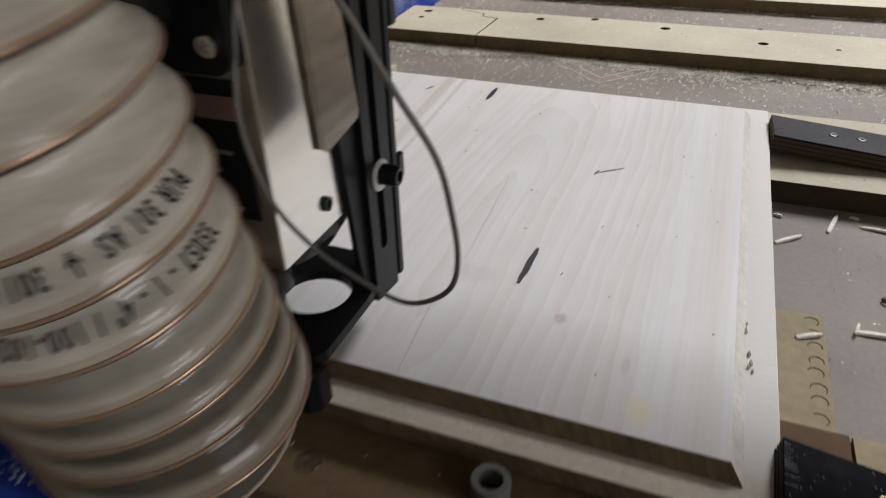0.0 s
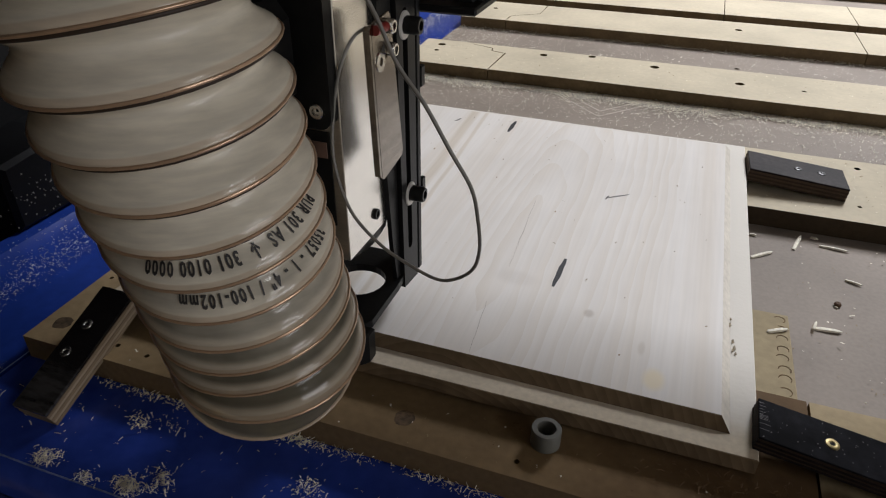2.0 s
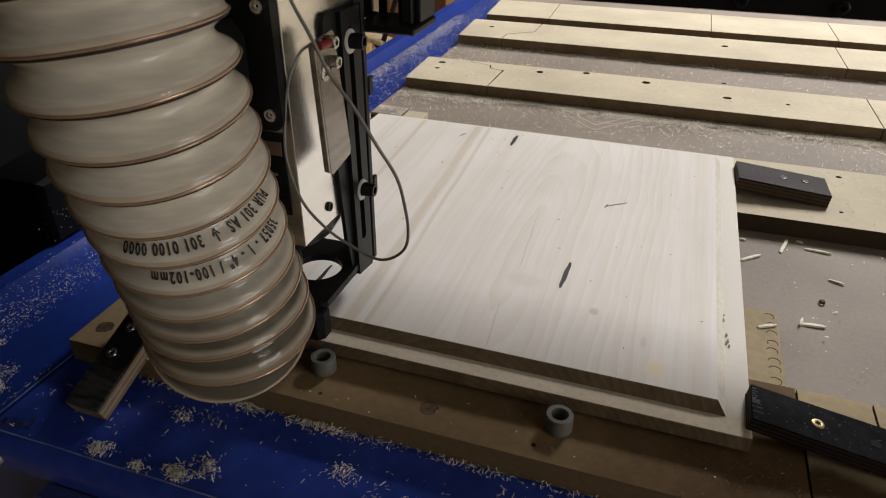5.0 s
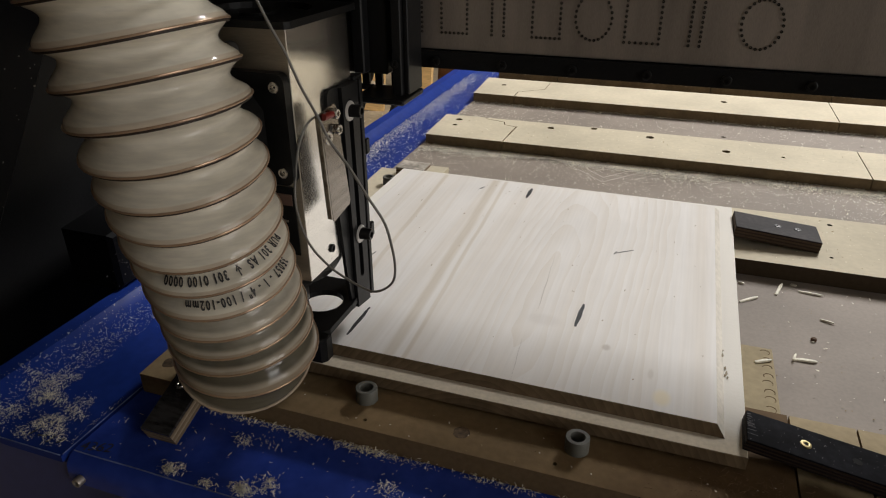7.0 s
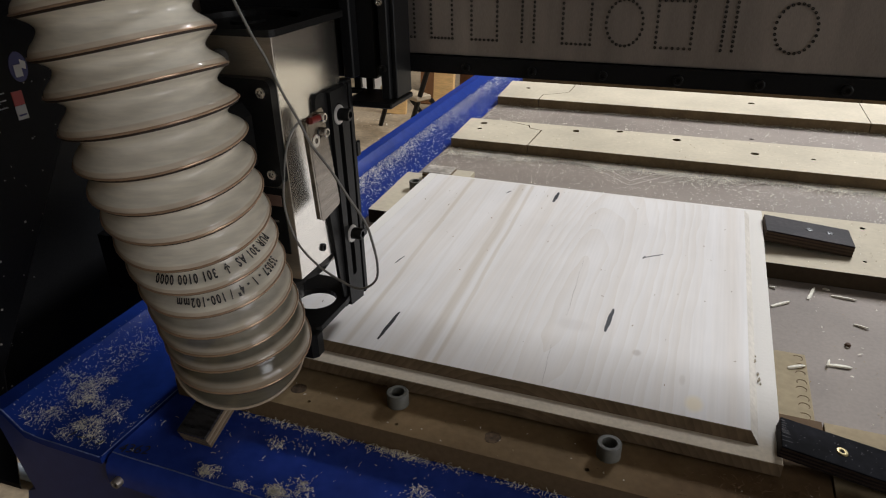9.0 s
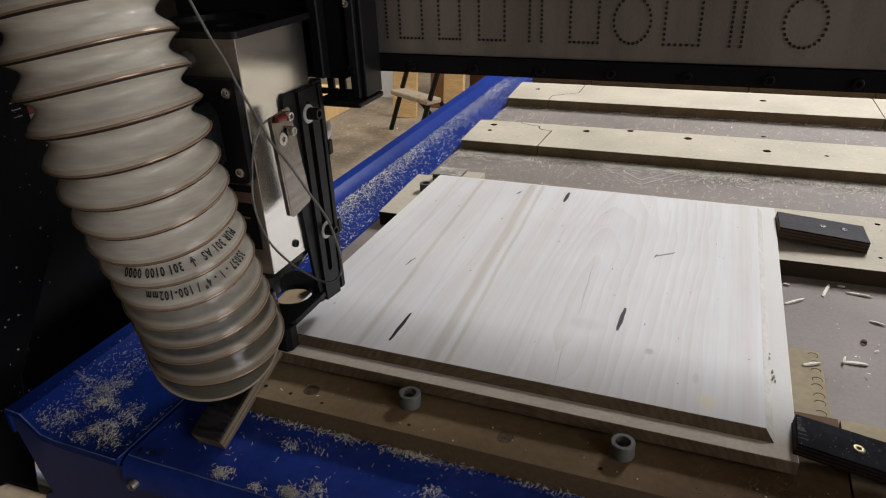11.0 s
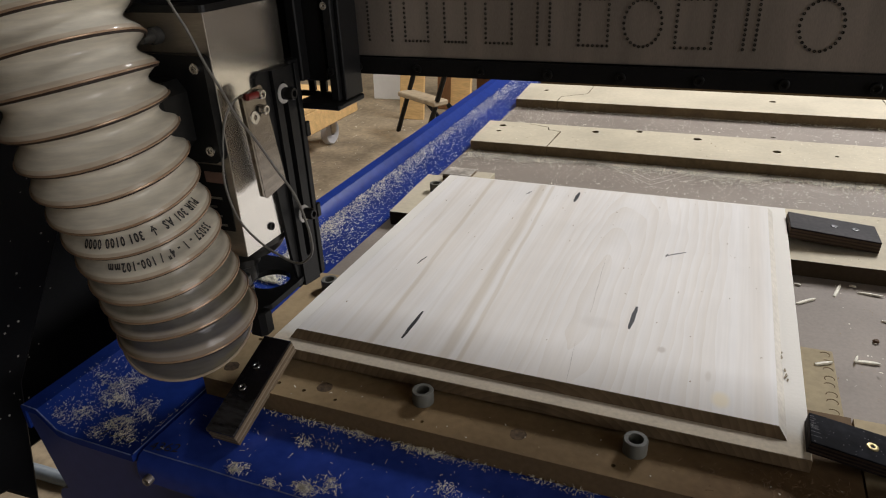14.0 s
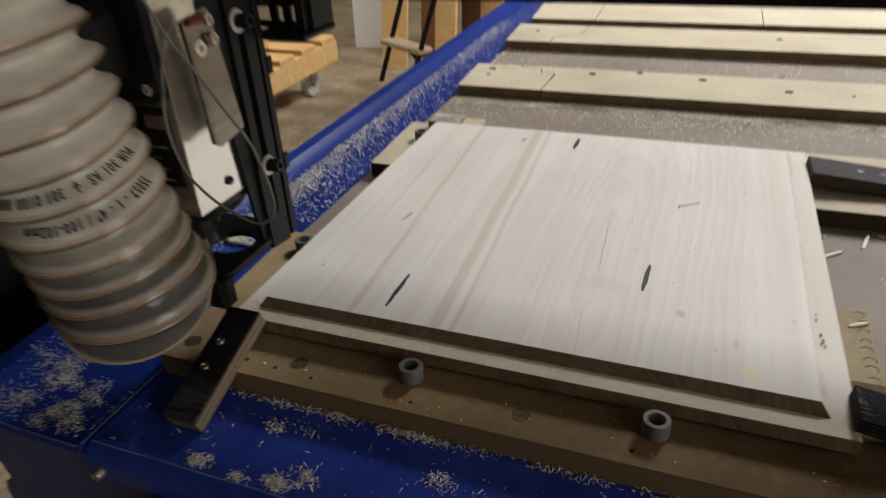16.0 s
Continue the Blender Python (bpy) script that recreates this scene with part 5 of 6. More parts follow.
def axis_frame(s):
    d = (axis_at(min(s + 0.006, HOSE_LEN)) - axis_at(max(s - 0.006, 0))).normalized()
    # the rings are tilted off the bent axis, more so higher up, to fit the camera's view
    k = float(np.interp(s, [0.02, 0.16], [0.0, 1.0]))
    d = (d + k * (0.157 * Vector((0.67, -0.74, 0)) + 0.045 * Vector((-0.943, -0.333, 0)))).normalized()
    a = (Vector((1, 0, 0)) - d * d.x).normalized()
    return d, a, d.cross(a)


def pitch_at(s):
    """The spiral is squeezed together towards the open end."""
    return float(np.interp(s, [0.0, 0.03, 0.06, 0.085, 0.105, 0.1307, 0.1807, 0.2307, 0.2807, 0.58], [0.0110, 0.0171, 0.0166, 0.0185, 0.0200, 0.0173, 0.0177, 0.0214, 0.0251, 0.0270]))


TURN_S, TURN_N = [0.0], [0.0]
while TURN_S[-1] < HOSE_LEN:
    TURN_N.append(TURN_N[-1] + 0.0005 / pitch_at(TURN_S[-1]))
    TURN_S.append(TURN_S[-1] + 0.0005)


def turns_at(s):
    return float(np.interp(s, TURN_S, TURN_N))


def s_of_turn(n):
    return float(np.interp(n, TURN_N, TURN_S))


PHASE = 7.587


def hose_radius(u, s):
    """u: place between two wires, 0 and 1 at the wires. A rounded nose at the wire, a valley higher up, undercut below."""
    depth = float(np.interp(s, [0, 0.08, 0.2, 0.5], [0.0064, 0.0068, 0.0084, 0.0094]))
    low = float(np.interp(s, [0.10, 0.26], [0.64, 0.54]))
    w = (u - 0.05) % 1.0                          # the nose bulges just above the wire
    v = 0.5 * w / low if w < low else 0.5 + 0.5 * (w - low) / (1 - low)
    bead = 0.0006 * math.exp(-((u - (u > 0.5)) / 0.05) ** 2)
    return wire_radius(s) + 0.0007 + bead - depth * (0.5 - 0.5 * math.cos(math.tau * v))


SIDES, PER = 84, 22
N_END = 1.05     # the spiral is cut square at its open end
bm = bmesh.new()
n_turns = turns_at(HOSE_LEN)
rows = []
steps = int(n_turns * PER)
for j in range(steps + 1):
    ring = []
    for k in range(SIDES):
        th = k / SIDES
        n = j / PER + th - 1.0          # the mesh follows the spiral
        n = min(max(n, N_END), n_turns)
        s = s_of_turn(n)
        u = (n - th) % 1.0
        d, a, b = axis_frame(s)
        r = hose_radius(u, s)
        ang = (PHASE - th) * math.tau
        ring.append(bm.verts.new(axis_at(s) + r * (math.cos(ang) * a + math.sin(ang) * b)))
    rows.append(ring)
uv = bm.loops.layers.uv.new("between_wires")


def lap(face, j, ends):
    """Keep, for the material, the place between two wires."""
    for loop, e in zip(face.loops, ends):
        loop[uv].uv = (((j % PER) + e) / PER, 0.5)


for j in range(steps):
    for k in range(SIDES - 1):
        lap(bm.faces.new((rows[j][k], rows[j][k + 1], rows[j + 1][k + 1], rows[j + 1][k])), j, (0, 0, 1, 1))
    if j + PER + 1 <= steps:
        lap(bm.faces.new((rows[j][SIDES - 1], rows[j + PER][0], rows[j + PER + 1][0], rows[j + 1][SIDES - 1])), j, (0, 0, 1, 1))
bmesh.ops.remove_doubles(bm, verts=bm.verts, dist=0.00002)
bm.normal_update()
bm.faces.ensure_lookup_table()
probe = bm.faces[len(bm.faces) // 2]
middle = probe.calc_center_median()
near = min(AXIS, key=lambda q: (q - middle).length)
if probe.normal.dot(middle - near) < 0:
    bmesh.ops.reverse_faces(bm, faces=bm.faces)
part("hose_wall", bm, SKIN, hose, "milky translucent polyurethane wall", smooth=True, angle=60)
pts = []
for i in range(int(N_END * 44), int(n_turns * 44)):
    th = i / 44.0
    s = s_of_turn(min(th, n_turns))
    d, a, b = axis_frame(s)
    ang = (PHASE - th) * math.tau
    pts.append(axis_at(s) + (hose_radius(0.0, s) + 0.0003) * (math.cos(ang) * a + math.sin(ang) * b))
part("wire_spiral", tube(pts, 0.00072, 6), COPPER, hose, "copper coated wire spiral", smooth=True, angle=60)
# dark tube below the wire paints the shade under its bead
pts = []
for i in range(int((N_END + 0.1) * 44), int(n_turns * 44)):
    th = i / 44.0
    s = s_of_turn(th - 0.055)
    d, a, b = axis_frame(s)
    ang = (PHASE - th) * math.tau
    pts.append(axis_at(s) + (hose_radius(0.945, s) + 0.0006) * (math.cos(ang) * a + math.sin(ang) * b))
part("wire_shade", tube(pts, 0.0009, 6), material("shade_brown", (0.035, 0.022, 0.014), 0.6, bump=0), hose, "dark brown line painted as shade under the wire", smooth=True, angle=60)
S_END = s_of_turn(N_END)
d, a, b = axis_frame(S_END)
pts = [axis_at(S_END) + hose_radius((N_END - k / 40) % 1.0, S_END) * (math.cos((PHASE - k / 40) * math.tau) * a + math.sin((PHASE - k / 40) * math.tau) * b) for k in range(41)]
part("hose_rim", tube(pts, 0.0010, 8), material("clear_rim", (0.48, 0.38, 0.28), 0.12, grain=200, vary=0.1, bump=0.01), hose, "cut rim of the hose", smooth=True, angle=60)


def hose_print(text, turn, th0, size, spread, name="hose_print"):
    """Print that runs along the spiral, upside down as the hose hangs."""
    cu = bpy.data.curves.new(name, "FONT")
    cu.body, cu.size, cu.resolution_u, cu.space_character, cu.offset = text, size, 2, spread, 0.0002
    tmp = bpy.data.objects.new(name, cu)
    scene.collection.objects.link(tmp)
    dg = bpy.context.evaluated_depsgraph_get()
    me = bpy.data.meshes.new_from_object(tmp.evaluated_get(dg))
    bpy.data.objects.remove(tmp)
    for v in me.vertices:
        th = PHASE - th0 + v.co.x / (math.tau * HOSE_R)
        s = s_of_turn(turn + th + 0.42) - (v.co.y - size * 0.35)
        u = (turns_at(s) - th) % 1.0
        dd, aa, bb = axis_frame(s)
        r = hose_radius(u, s) + 0.0007
        ang = (PHASE - th) * math.tau
        v.co = axis_at(s) + r * (math.cos(ang) * aa + math.sin(ang) * bb)
    me.materials.clear()
    me.materials.append(FADED_INK)
    ob = new(name, me)
    ob.parent = hose
    ob["label"] = "black printed line of letters and figures"
    return ob


hose_print("PUR 301 AS  \u2193  301 0100 0000", -1, 0.045, 0.0060, 1.22)
hose_print('35057 - 1 - 4" / 100-102mm', -2, 0.050, 0.0060, 1.29)

# ---- background past the left rail ----


def board(name, b, mat, label, category="plank", m=None, bevel=0.003):
    ob = tagged(part(name, box(*b, bevel), mat), label, category)
    if m is not None:
        ob.matrix_basis = m
    return ob


dolly = empty("timber_dolly", -1.75, 2.25, FLOOR_Z, label="timber dolly on grey castors loaded with pine offcuts", category="dolly")
inv = Matrix.Translation((1.75, -2.25, -FLOOR_Z))


def on_dolly(ob):
    ob.parent, ob.matrix_parent_inverse = dolly, inv
    return ob


on_dolly(part("side_board", box(-1.42, 1.75, -0.53, -1.385, 2.62, -0.43, 0.004), PINE_RAW))
on_dolly(part("side_board", box(-2.15, 1.75, -0.53, -2.115, 2.62, -0.43, 0.004), PINE_RAW))
for k in range(5):
    on_dolly(part("slat", box(-2.15, 1.76 + 0.18 * k, -0.428, -1.385, 1.88 + 0.18 * k, -0.405, 0.003), PINE_RAW))
for x in (-1.53, -2.05):
    for y in (1.85, 2.56):
        on_dolly(part("castor_wheel", lathe([(0.02, -0.018), (0.062, -0.018), (0.068, -0.01), (0.068, 0.01), (0.062, 0.018), (0.02, 0.018)], 26, "x", None, (x, y, FLOOR_Z + 0.068)), WHEEL, smooth=True, angle=40))
        on_dolly(part("castor_fork", box(x - 0.028, y - 0.02, FLOOR_Z + 0.06, x + 0.028, y + 0.02, -0.531, 0.003), DULL))
for i, (x, y, z, l) in enumerate(((-1.75, 1.85, -0.403, 0.34), (-1.62, 2.1, -0.403, 0.42), (-1.80, 2.35, -0.403, 0.3), (-1.60, 1.90, -0.36, 0.25))):
    board("pine_offcut", (-l / 2, -0.04, 0, l / 2, 0.04, 0.04), PINE_RAW if i != 3 else material("reddish_pine", (0.45, 0.20, 0.10), 0.6, grain=30, bump=0.05), "raw pine offcut lying on the dolly", "offcut", pose(x, y, z, 0, 0, 70 + 12 * i))
board("white_sheet", (-0.13, -0.01, 0, 0.13, 0.01, 0.95), WHITE, "white coated sheet leaning upright in the workshop", "panel", pose(-1.62, 3.50, FLOOR_Z, -4, 0, 5))
for i, (x, y, w, lean, mat) in enumerate(((-1.31, 3.10, 0.07, -6, PINE_RAW), (-1.16, 3.35, 0.09, -5, PINE_DARK), (-1.05, 3.2, 0.06, -7, PINE_RAW), (-0.93, 3.42, 0.10, -4, PINE_DARK), (-0.82, 3.32, 0.07, -6, PINE_RAW), (-0.70, 3.45, 0.08, -5, PINE_DARK))):
    board("upright_plank", (-w, -0.015, 0, w, 0.015, 1.25), mat, "pine plank leaning upright" if mat is PINE_RAW else "dark stained plank leaning upright", "plank", pose(x, y, FLOOR_Z, lean, 3 - i, 10 - 6 * i))
SEAT_WOOD = material("worn_seat_wood", (0.34, 0.27, 0.18), 0.7, grain=30, vary=0.2, stain=6, bump=0.08, spec=0.2)
stool = empty("stool", -1.15, 2.84, FLOOR_Z, label="small wooden stool with dark splayed legs", category="stool")
inv2 = Matrix.Translation((1.15, -2.84, -FLOOR_Z))
ob = part("seat", box(-0.165, -0.045, -0.495, 0.165, 0.045, -0.470, 0.005), SEAT_WOOD)
ob.parent, ob.matrix_parent_inverse = stool, inv2
ob.matrix_basis = pose(-1.085, 2.76, 0, 0, 0, -32)
for x, y in ((-1.205, 2.86), (-0.965, 2.66)):
    for z0, z1, name in ((FLOOR_Z, -0.496, "leg"), (-0.469, 0.05, "back_post")):
        ob = part(name, tube([(x + 0.36 * (z + 0.48), y, z) for z in (z0, z1)], 0.013, 8), PLASTIC)
        ob.parent, ob.matrix_parent_inverse = stool, inv2
for x, y in ((-1.16, 2.90), (-0.93, 2.72)):
    ob = part("leg", tube([(x + 0.10, y + 0.10, FLOOR_Z), (x, y, -0.496)], 0.012, 8), PLASTIC)
    ob.parent, ob.matrix_parent_inverse = stool, inv2
for x, y, a, l in ((-1.05, 1.72, 35, 0.16), (-0.92, 1.60, 70, 0.12), (-0.75, 1.85, 20, 0.10)):
    board("wood_stick", (-l / 2, -0.006, 0, l / 2, 0.006, 0.009), PINE_DARK, "thin dark wood offcut lying on the dusty floor", "offcut", pose(x, y, FLOOR_Z + 0.0005, 0, 0, a), 0.001)

# number written by marker on the blue sheet
cu = bpy.data.curves.new("written_number", "FONT")
cu.body, cu.size = "4362", 0.0125
tmp = bpy.data.objects.new("written_number", cu)
scene.collection.objects.link(tmp)
me = bpy.data.meshes.new_from_object(tmp.evaluated_get(bpy.context.evaluated_depsgraph_get()))
bpy.data.objects.remove(tmp)
me.materials.clear()
me.materials.append(INK)
ob = new("written_number", me)
ob["label"] = "number written in black marker"
ob.parent, ob.matrix_parent_inverse = frame_thing, Matrix.Translation((0.05, 0.1, 0.3))
ob.matrix_basis = pose(-0.036, -0.1115, 0.0003, 0, 0, 12)

for k, (x, y, w, h, turn) in enumerate(((-0.083, -0.1085, 0.0075, 0.0011, 70), (-0.073, -0.1085, 0.0080, 0.0012, 15), (-0.064, -0.1095, 0.0085, 0.0011, 80), (-0.055, -0.1085, 0.0075, 0.0012, 60))):
    ob = part("written_mark", box(-w / 2, -h / 2, 0.0, w / 2, h / 2, 0.0003), INK, frame_thing, "faded marker stroke")
    ob.matrix_parent_inverse = Matrix.Translation((0.05, 0.1, 0.3))
    ob.matrix_basis = pose(x, y, 0.0002, 0, 0, turn)

# grey pipe on the floor beside the machine
pipe = tagged(part("floor_pipe", tube(spline([(-1.35, 0.22, FLOOR_Z + 0.0155), (-1.1, 0.27, FLOOR_Z + 0.0155), (-0.95, 0.288, FLOOR_Z + 0.0155), (-0.80, 0.30, FLOOR_Z + 0.0155), (-0.60, 0.36, FLOOR_Z + 0.0155)]), 0.015, 12), material("grey_blue_pipe", (0.20, 0.23, 0.26), 0.45, grain=90, vary=0.1, bump=0.02), smooth=True, angle=60), "grey blue plastic pipe lying on the dusty floor", "pipe")

# ---- shavings ----


def shavings(name, places, label, thick=(0.0006, 0.0016), length=(0.002, 0.008), z0=0.0, seed=1, pile=0.0, mat=CHIP):
    """Curled shavings and dust, joined."""
    rng = np.random.default_rng(seed)
    verts, faces = [], []
    for x, y, z in places:
        l, w = length[0] + (length[1] - length[0]) * rng.random() ** 2.2 * rng.uniform(0.6, 1.5), rng.uniform(*thick)
        a, curl, tilt = rng.uniform(0, math.tau), rng.uniform(0.1, 2.8), rng.normal(0, 0.5)
        ca, sa = math.cos(a), math.sin(a)
        base = len(verts)
        lift = rng.uniform(0, pile) if pile else 0.0
        for i in range(4):
            f = i / 3 - 0.5
            px, pz = l * f * (1 - 0.10 * curl * abs(f)), 0.0003 + l * 0.25 * curl * (0.25 - f * f) + abs(tilt) * l * (f + 0.5) * 0.5
            for sgn in (-1, 1):
                py = sgn * w / 2 + 0.3 * l * f * f * tilt
                verts.append((x + ca * px - sa * py, y + sa * px + ca * py, z + lift + pz + (0.0002 if sgn > 0 else 0)))
        for i in range(3):
            faces.append((base + 2 * i, base + 2 * i + 1, base + 2 * i + 3, base + 2 * i + 2))
    me = bpy.data.meshes.new(name)
    me.from_pydata(verts, [], faces)
    me.materials.append(mat)
    return tagged(new(name, me), label, "wood shavings", kind="stuff")


rng = np.random.default_rng(5)
SURF = 0.0003


def blobs(spec):
    out = []
    for x, y, n, sx, sy in spec:
        for _ in range(7):
            cx, cy, m = rng.normal(x, sx), rng.normal(y, sy), n // 4
            out += [(float(px), float(py), SURF) for px, py in zip(rng.normal(cx, 0.0032, m), rng.normal(cy, 0.0026, m))]
        n = n // 5
        out += [(float(px), float(py), SURF) for px, py in zip(rng.normal(x, sx, n), rng.normal(y, sy, n))]
    return out


def tray_z(x):
    return float(np.interp(-x, [0.0, 0.105, 0.120, 0.136], [0, 0, 0.0025, 0.0185])) + 0.0004


front = blobs([(0.045, -0.105, 120, 0.0045, 0.0030), (0.075, -0.1105, 55, 0.0040, 0.0018), (0.099, -0.105, 190, 0.0045, 0.0030), (0.118, -0.098, 80, 0.0040, 0.0030), (0.195, -0.073, 70, 0.0050, 0.0030), (0.077, -0.066, 50, 0.0042, 0.0020), (0.096, -0.062, 16, 0.0030, 0.0020), (0.027, -0.069, 10, 0.0030, 0.0020), (0.008, -0.048, 110, 0.0050, 0.0030), (0.25, -0.08, 40, 0.03, 0.012)])
for cx, n, sd in ((0.035, 40, 0.006), (0.062, 110, 0.010), (0.088, 120, 0.008), (0.112, 170, 0.008), (0.150, 130, 0.007), (0.168, 260, 0.008), (0.195, 120, 0.010), (0.26, 160, 0.02), (0.36, 200, 0.03), (0.50, 300, 0.05)):
    front += [(float(x), float(-0.0430 - abs(rng.normal(0, 0.0028))), SURF) for x in rng.normal(cx, sd, n)]
front += [(float(x), float(y), SURF) for x, y in zip(rng.uniform(-0.035, 0.6, 240), rng.uniform(-0.115, -0.05, 240))]
shavings("shavings", [p for p in front if p[1] < -0.0425 and p[1] > -0.113], "pale wood shavings in clumps on the blue front sheet", length=(0.0006, 0.0042), thick=(0.00022, 0.00055), seed=3, pile=0.0036)
tray = []
for x, y in zip(rng.normal(-0.117, 0.009, 4200), rng.uniform(-0.116, 0.30, 4200)):
    tray.append((float(x), float(y), 0))
for cx, cy, n, sd in ((-0.101, -0.078, 130, 0.009), (-0.071, -0.083, 90, 0.006), (-0.077, -0.098, 130, 0.008), (-0.110, -0.060, 160, 0.010), (-0.085, -0.108, 60, 0.008), (-0.060, -0.104, 30, 0.006), (-0.118, -0.104, 70, 0.007), (-0.09, -0.085, 90, 0.02)):
    for _ in range(5):
        ax, ay = rng.normal(cx, sd), rng.normal(cy, sd)
        tray += [(float(x), float(y), 0) for x, y in zip(rng.normal(ax, 0.0042, n), rng.normal(ay, 0.0032, n)) if y > -0.118]
tray += [(float(x), float(y), 0) for x, y in zip(rng.normal(-0.0455, 0.0009, 70), rng.uniform(-0.11, -0.05, 70))]
far = [(float(-0.1205 + abs(v)), float(y), 0) for v, y in zip(rng.normal(0, 0.015, 10000), 0.14 + 1.0 * rng.random(10000) ** 2.6)]
far += [(float(x), float(y), 0) for x, y in zip(rng.uniform(-0.115, -0.050, 3200), 0.2 + 1.5 * rng.random(3200) ** 1.4)]
shavings("shavings", [(x, y, tray_z(x)) for x, y, z in far if x < -0.045], "pale wood shavings heaped along the fold of the blue side tray", length=(0.0006, 0.0044), thick=(0.0004, 0.0011), seed=21, pile=0.0028)
shavings("shavings", [(x, y, tray_z(x)) for x, y, z in tray if -0.141 < x < -0.044 and (x > -0.126 or y < 0.2)], "fine pale shavings and dust on the blue side tray", length=(0.0003, 0.0028), thick=(0.00012, 0.0004), seed=4, pile=0.002)
bedp = [(float(x), float(0.6292 - abs(rng.normal(0, 0.014 + 0.007 * math.sin(x * 31) * math.sin(x * 12)))), 0.0012) for x in rng.uniform(-0.045, 1.1, 30000)]
bedp += [(float(x), float(0.913 - abs(rng.normal(0, 0.006))), 0.0012) for x in rng.uniform(-0.045, 1.1, 2600)]
bedp += [(float(x), float(0.52 + rng.uniform(-0.04, 0.10)), 0.0012) for x in rng.uniform(0.55, 0.95, 700)]
bedp += [(float(x), float(y), 0.0012) for x, y in zip(rng.uniform(-0.04, 1.1, 700), rng.uniform(0.48, 1.1, 700)) if not 0.63 < y < 0.756 and not 0.912 < y < 1.055]
bedp += [(float(x), float(0.50 + 0.125 * rng.random() ** 0.6), 0.0012) for x in rng.uniform(-0.045, 0.9, 3600)]
bedp += [(float(x), float(0.765 + 0.145 * rng.random()), 0.0012) for x in -0.045 + 0.9 * rng.random(2600) ** 1.8]
bedp += [(float(x), float(y), 0.0012) for x, y in zip(rng.uniform(0.46, 0.8, 120), rng.uniform(0.09, 0.32, 120))]
shavings("shavings", bedp, "fine pale shavings along the strips on the grey bed", length=(0.0005, 0.0034), thick=(0.0005, 0.0013), seed=6, pile=0.0024, mat=material("bed_dust", (0.82, 0.77, 0.65), 0.8, grain=300, vary=0.2, stain=40, stain_amount=0.25, bump=0.05, spec=0.1))
topp = [(float(x), float(y), 0.0192) for x, y in zip(rng.uniform(-0.03, 1.1, 420), rng.uniform(0.635, 0.75, 420))] + [(float(x), float(y), 0.0192) for x, y in zip(rng.uniform(0.44, 0.62, 90), rng.uniform(0.34, 0.46, 90))]
topp += [(float(x), float(y), 0.0192) for x, y in zip(rng.uniform(0.0, 0.5, 30), rng.uniform(-0.04, -0.004, 30))]
shavings("shavings", topp, "scattered dust specks on the spoilboard strips", length=(0.0008, 0.003), thick=(0.0004, 0.001), seed=8)

floorp = [(float(x), float(y), FLOOR_Z + 0.0005) for x, y in zip(rng.uniform(-2.0, -0.15, 900), rng.uniform(0.6, 3.4, 900))]
shavings("shavings", floorp, "pale chips and dust strewn on the workshop floor", length=(0.003, 0.016), thick=(0.001, 0.0035), seed=11)

# brown specks: on the panel their colour stands in for small chips' shadows
specks = [(float(x), float(y), 0.0402) for x, y in zip(rng.uniform(0.03, 0.39, 60), 0.40 - 0.33 * rng.random(60) ** 1.6)]
specks += [(float(x), float(y), 0.0312) for x, y in zip(rng.uniform(0.01, 0.40, 160), rng.uniform(0.002, 0.016, 160))]
specks += [(float(x), float(y), 0.0192) for x, y in zip(rng.uniform(0.06, 0.45, 40), rng.uniform(-0.040, -0.004, 40))]
specks += [(float(x), float(y), 0.0193) for x, y in zip(rng.uniform(0.0, 1.0, 220), rng.uniform(0.640, 0.75, 220))] + [(float(x), float(y), 0.0193) for x, y in zip(rng.uniform(0.44, 0.62, 60), rng.uniform(0.34, 0.46, 60))]
specks += [(float(x), float(y), 0.0012) for x, y in zip(rng.uniform(0.43, 0.7, 110), rng.uniform(0.09, 0.31, 110))]
shavings("dust_specks", specks, "tiny brown specks painting chip shadows on the panel, and dust", length=(0.0006, 0.0024), thick=(0.0003, 0.0009), seed=15, mat=MDF_EDGE)

curls = [(float(x), float(y), 0.0193) for x, y in zip(rng.normal(0.425, 0.028, 420), rng.normal(-0.016, 0.010, 420)) if -0.040 < y < 0.004 and abs(x - 0.4528) > 0.003]
curls += [(float(x), float(y), 0.0193) for x, y in zip(rng.uniform(0.28, 0.45, 60), rng.uniform(-0.036, -0.004, 60))]
shavings("brown_shavings", curls, "fine brown fibre curls on the soiled strip", length=(0.0010, 0.0055), thick=(0.00012, 0.0003), seed=31, pile=0.0015, mat=material("brown_fibre", (0.17, 0.10, 0.05), 0.8, grain=300, vary=0.3, bump=0.05))
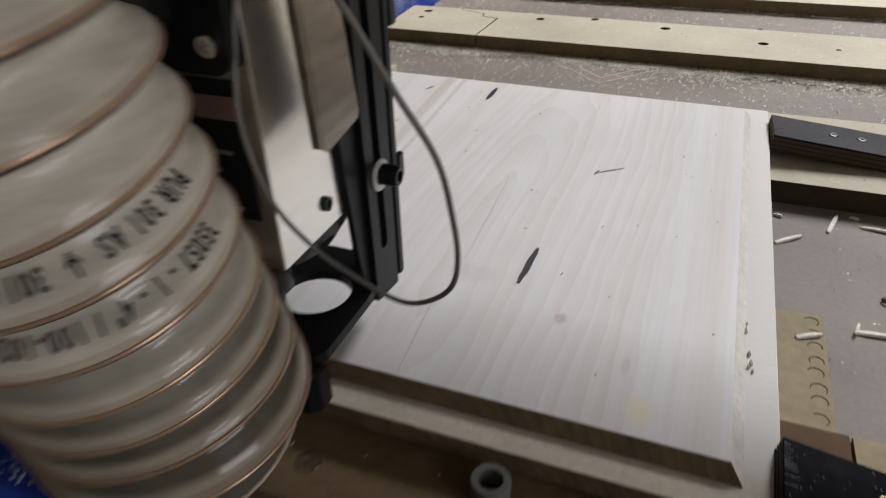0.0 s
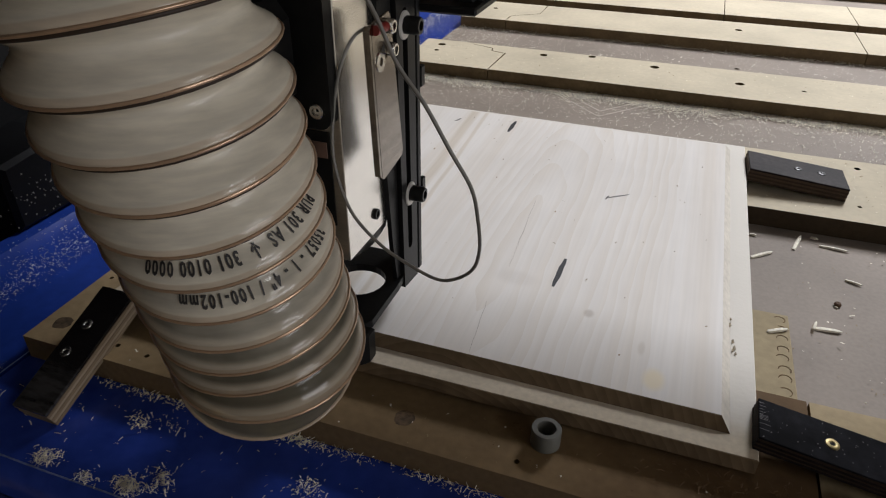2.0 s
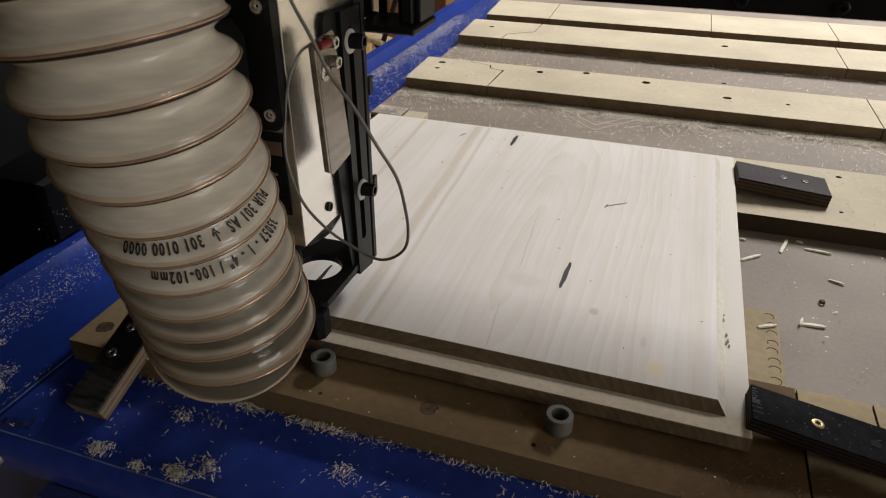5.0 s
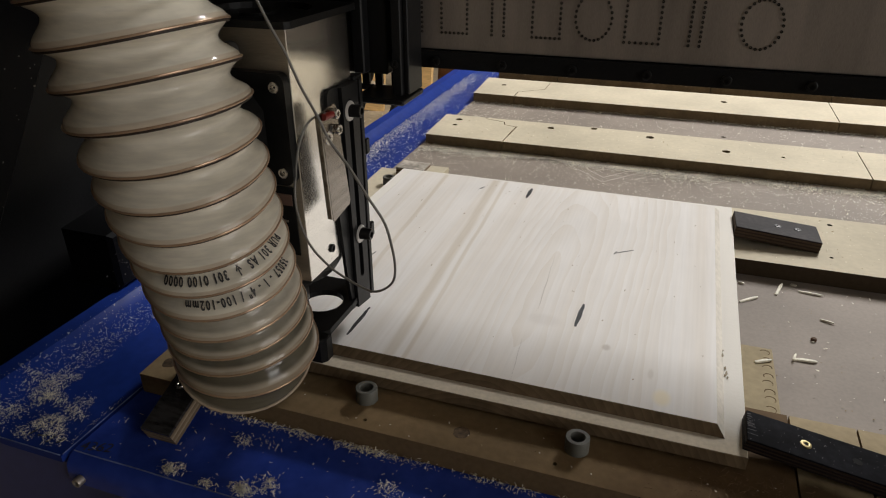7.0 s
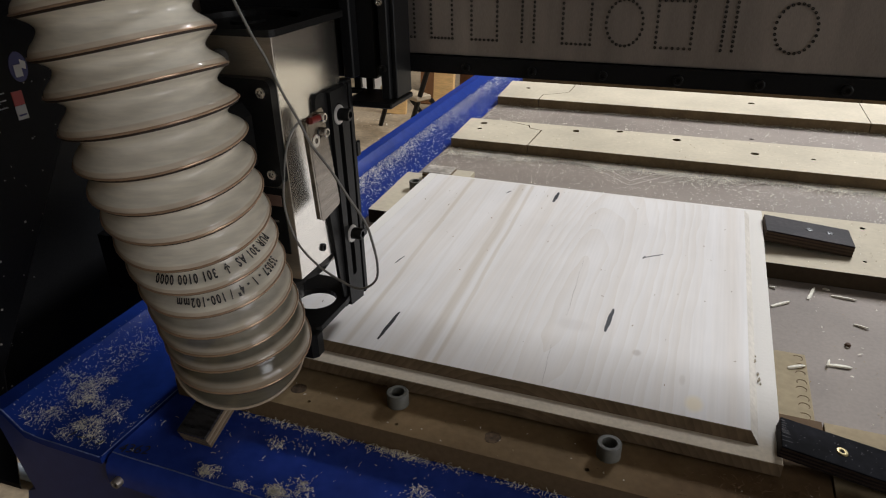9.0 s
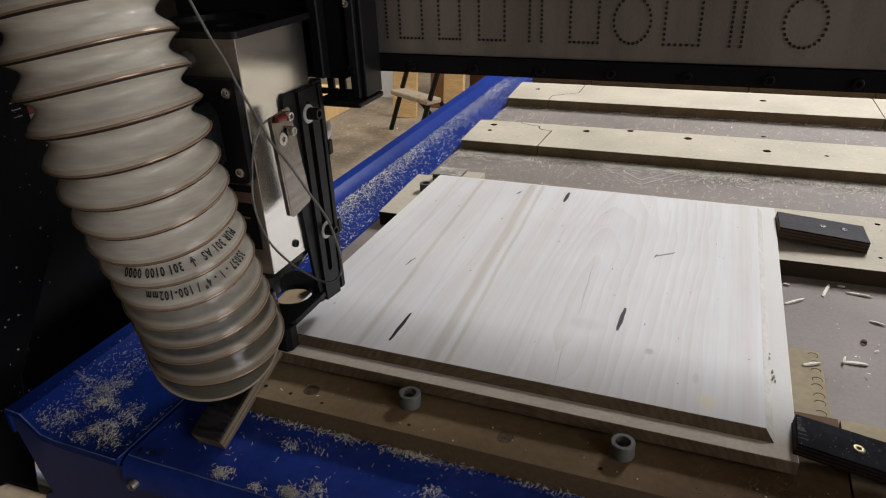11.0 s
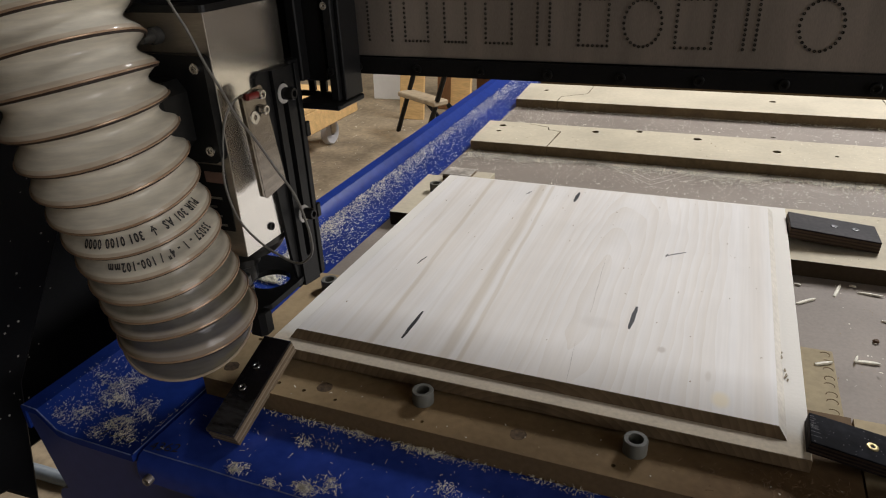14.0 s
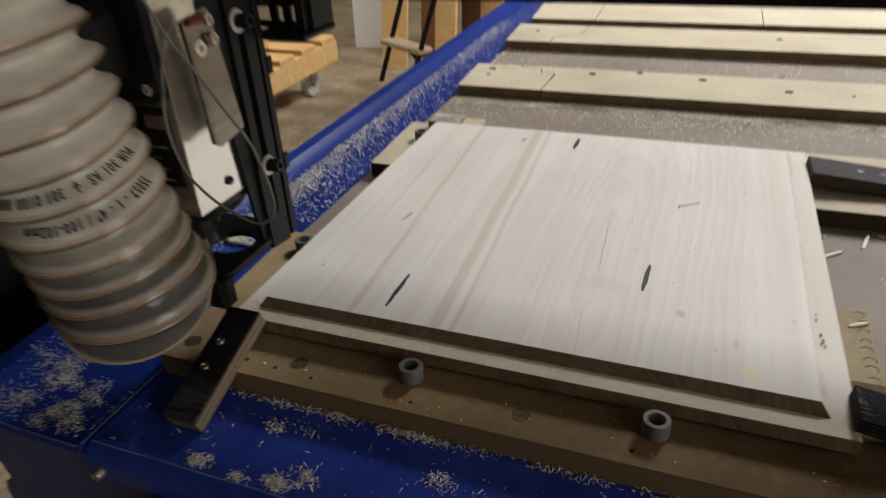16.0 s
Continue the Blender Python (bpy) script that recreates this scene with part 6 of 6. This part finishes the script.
# larger splinters on the bed beside the panel
for (x0, y0), (x1, y1), w, z0 in (((0.429, 0.265), (0.447, 0.280), 0.0038, 0.001), ((0.464, 0.291), (0.472, 0.318), 0.0036, 0.001), ((0.486, 0.306), (0.509, 0.303), 0.0026, 0.001), ((0.470, 0.178), (0.489, 0.179), 0.0042, 0.001), ((0.437, 0.157), (0.451, 0.164), 0.0034, 0.0046), ((0.429, 0.306), (0.435, 0.304), 0.0022, 0.001), ((0.480, 0.319), (0.486, 0.316), 0.0030, 0.001), ((0.469, 0.174), (0.472, 0.184), 0.0022, 0.0024), ((0.500, 0.255), (0.512, 0.25), 0.002, 0.001)):
    v = Vector((x1 - x0, y1 - y0))
    l = v.length
    bm = bmesh.new()
    cuts = []
    for f, wide, high in ((0.0, 0.65, 0.8), (0.05, 0.9, 1.0), (0.4, 1.0, 1.2), (0.72, 0.95, 1.1), (0.9, 0.7, 0.8), (0.96, 0.25, 0.6), (1.0, 0.3, 0.4)):
        lift, hw, hh = 0.0008 * f, 0.5 * w * wide, 0.0013 * high
        cuts.append([bm.verts.new(p) for p in ((f * l, -hw, lift), (f * l, hw, lift), (f * l, hw * 0.6, lift + hh), (f * l, -hw * 0.8, lift + hh))])
    for a, b in zip(cuts, cuts[1:]):
        for k in range(4):
            bm.faces.new((a[k], a[(k + 1) % 4], b[(k + 1) % 4], b[k]))
    bm.faces.new(cuts[0])
    bm.faces.new(cuts[-1][::-1])
    bmesh.ops.recalc_face_normals(bm, faces=bm.faces)
    ob = tagged(part("wood_splinter", bm, CHIP), "torn pale wood splinter lying on the grey bed", "splinter", "splinters on the bed")
    ob.matrix_basis = pose(x0, y0, z0, 0, 0, math.degrees(math.atan2(v.y, v.x)))
ob = tagged(part("dark_knot_chip", lathe([(0.0004, 0.003), (0.002, 0.0028), (0.0028, 0.001), (0.0022, 0)], 9), PLY_DARK), "small dark knot chip on the grey bed", "chip")
ob.location = (0.490, 0.215, 0.0010)


# ---- what moves: the head travels left, lifts, then steps aside ----
def motions():
    xs = [(0.0, 0.1160), (5.5, 0.0258), (7.0, 0.0), (9.0, -0.0345), (11.3, -0.0735), (11.55, -0.0749), (13.05, -0.0749), (13.15, -0.0785), (13.35, -0.0870), (13.45, -0.0902), (16.0, -0.0902)]
    ts = [0.0, 1.0, 2.0, 3.0, 4.25, 5.5, 6.0, 7.0, 8.0, 9.0, 10.0, 11.0, 11.2, 11.35, 11.5, 12.0, 12.5, 13.0, 13.08, 13.2, 13.32, 13.42, 13.55, 14.5, 16.0]
    def val(t, table):
        return float(np.interp(t, [p[0] for p in table], [p[1] for p in table]))
    ys = [(0, 0), (13.08, 0), (13.42, -0.0163), (16, -0.0163)]
    zs = [(0, -0.0015), (3.0, -0.002), (5.5, 0.0), (11.2, 0.0), (13.05, 0.0172), (16.0, 0.0172)]
    walk(gantry, [(t, pose(0, val(t, ys), 0)) for t in ts])
    walk(carriage, [(t, pose(val(t, xs), val(t, ys), 0)) for t in ts])
    walk(head, [(t, pose(val(t, xs), val(t, ys), val(t, zs))) for t in ts])
    # the hose hangs loose: it sways a little against the head and leans over as the head lifts and steps aside, by
    # amounts fitted to the camera's view
    foot = Vector((0.075, -0.045, 0.07))
    sway = [(0.0, (0.0056, -0.0025, 0.0030, 0.0, -2.5, 0.0)), (1.0, (0.0056, -0.0025, 0.0030, 0.0, -2.5, 0.0)), (3.0, (0.0050, -0.0025, 0.0030, 0.0, -1.3, 0.0)), (5.5, (0.0, 0.0, 0.0, 0.0, 0.0, 0.0)), (7.0, (0.0, 0.0, 0.0, 0.0, 0.0, 0.0)),
            (9.0, (0.0035, -0.0030, 0.0, -0.6, -0.8, 0.0)), (11.2, (0.0035, -0.0030, 0.0, -0.8, -1.2, 0.0)), (12.5, (0.0031, -0.0015, 0.0009, -1.6, -3.6, 0.6)), (13.42, (0.0040, -0.0030, 0.0020, -1.6, -4.2, 1.0)), (16.0, (0.0040, -0.0030, 0.0020, -1.6, -4.2, 1.0))]

    def hose_pose(t):
        dx, dy, dz, rx, ry, rz = [val(t, [(p[0], p[1][k]) for p in sway]) for k in range(6)]
        return pose(val(t, xs) + dx, val(t, ys) + dy, val(t, zs) + dz) @ Matrix.Translation(foot) @ pose(0, 0, 0, rx, ry, rz) @ Matrix.Translation(-foot)

    walk(hose, [(t, hose_pose(t)) for t in ts])


motions()
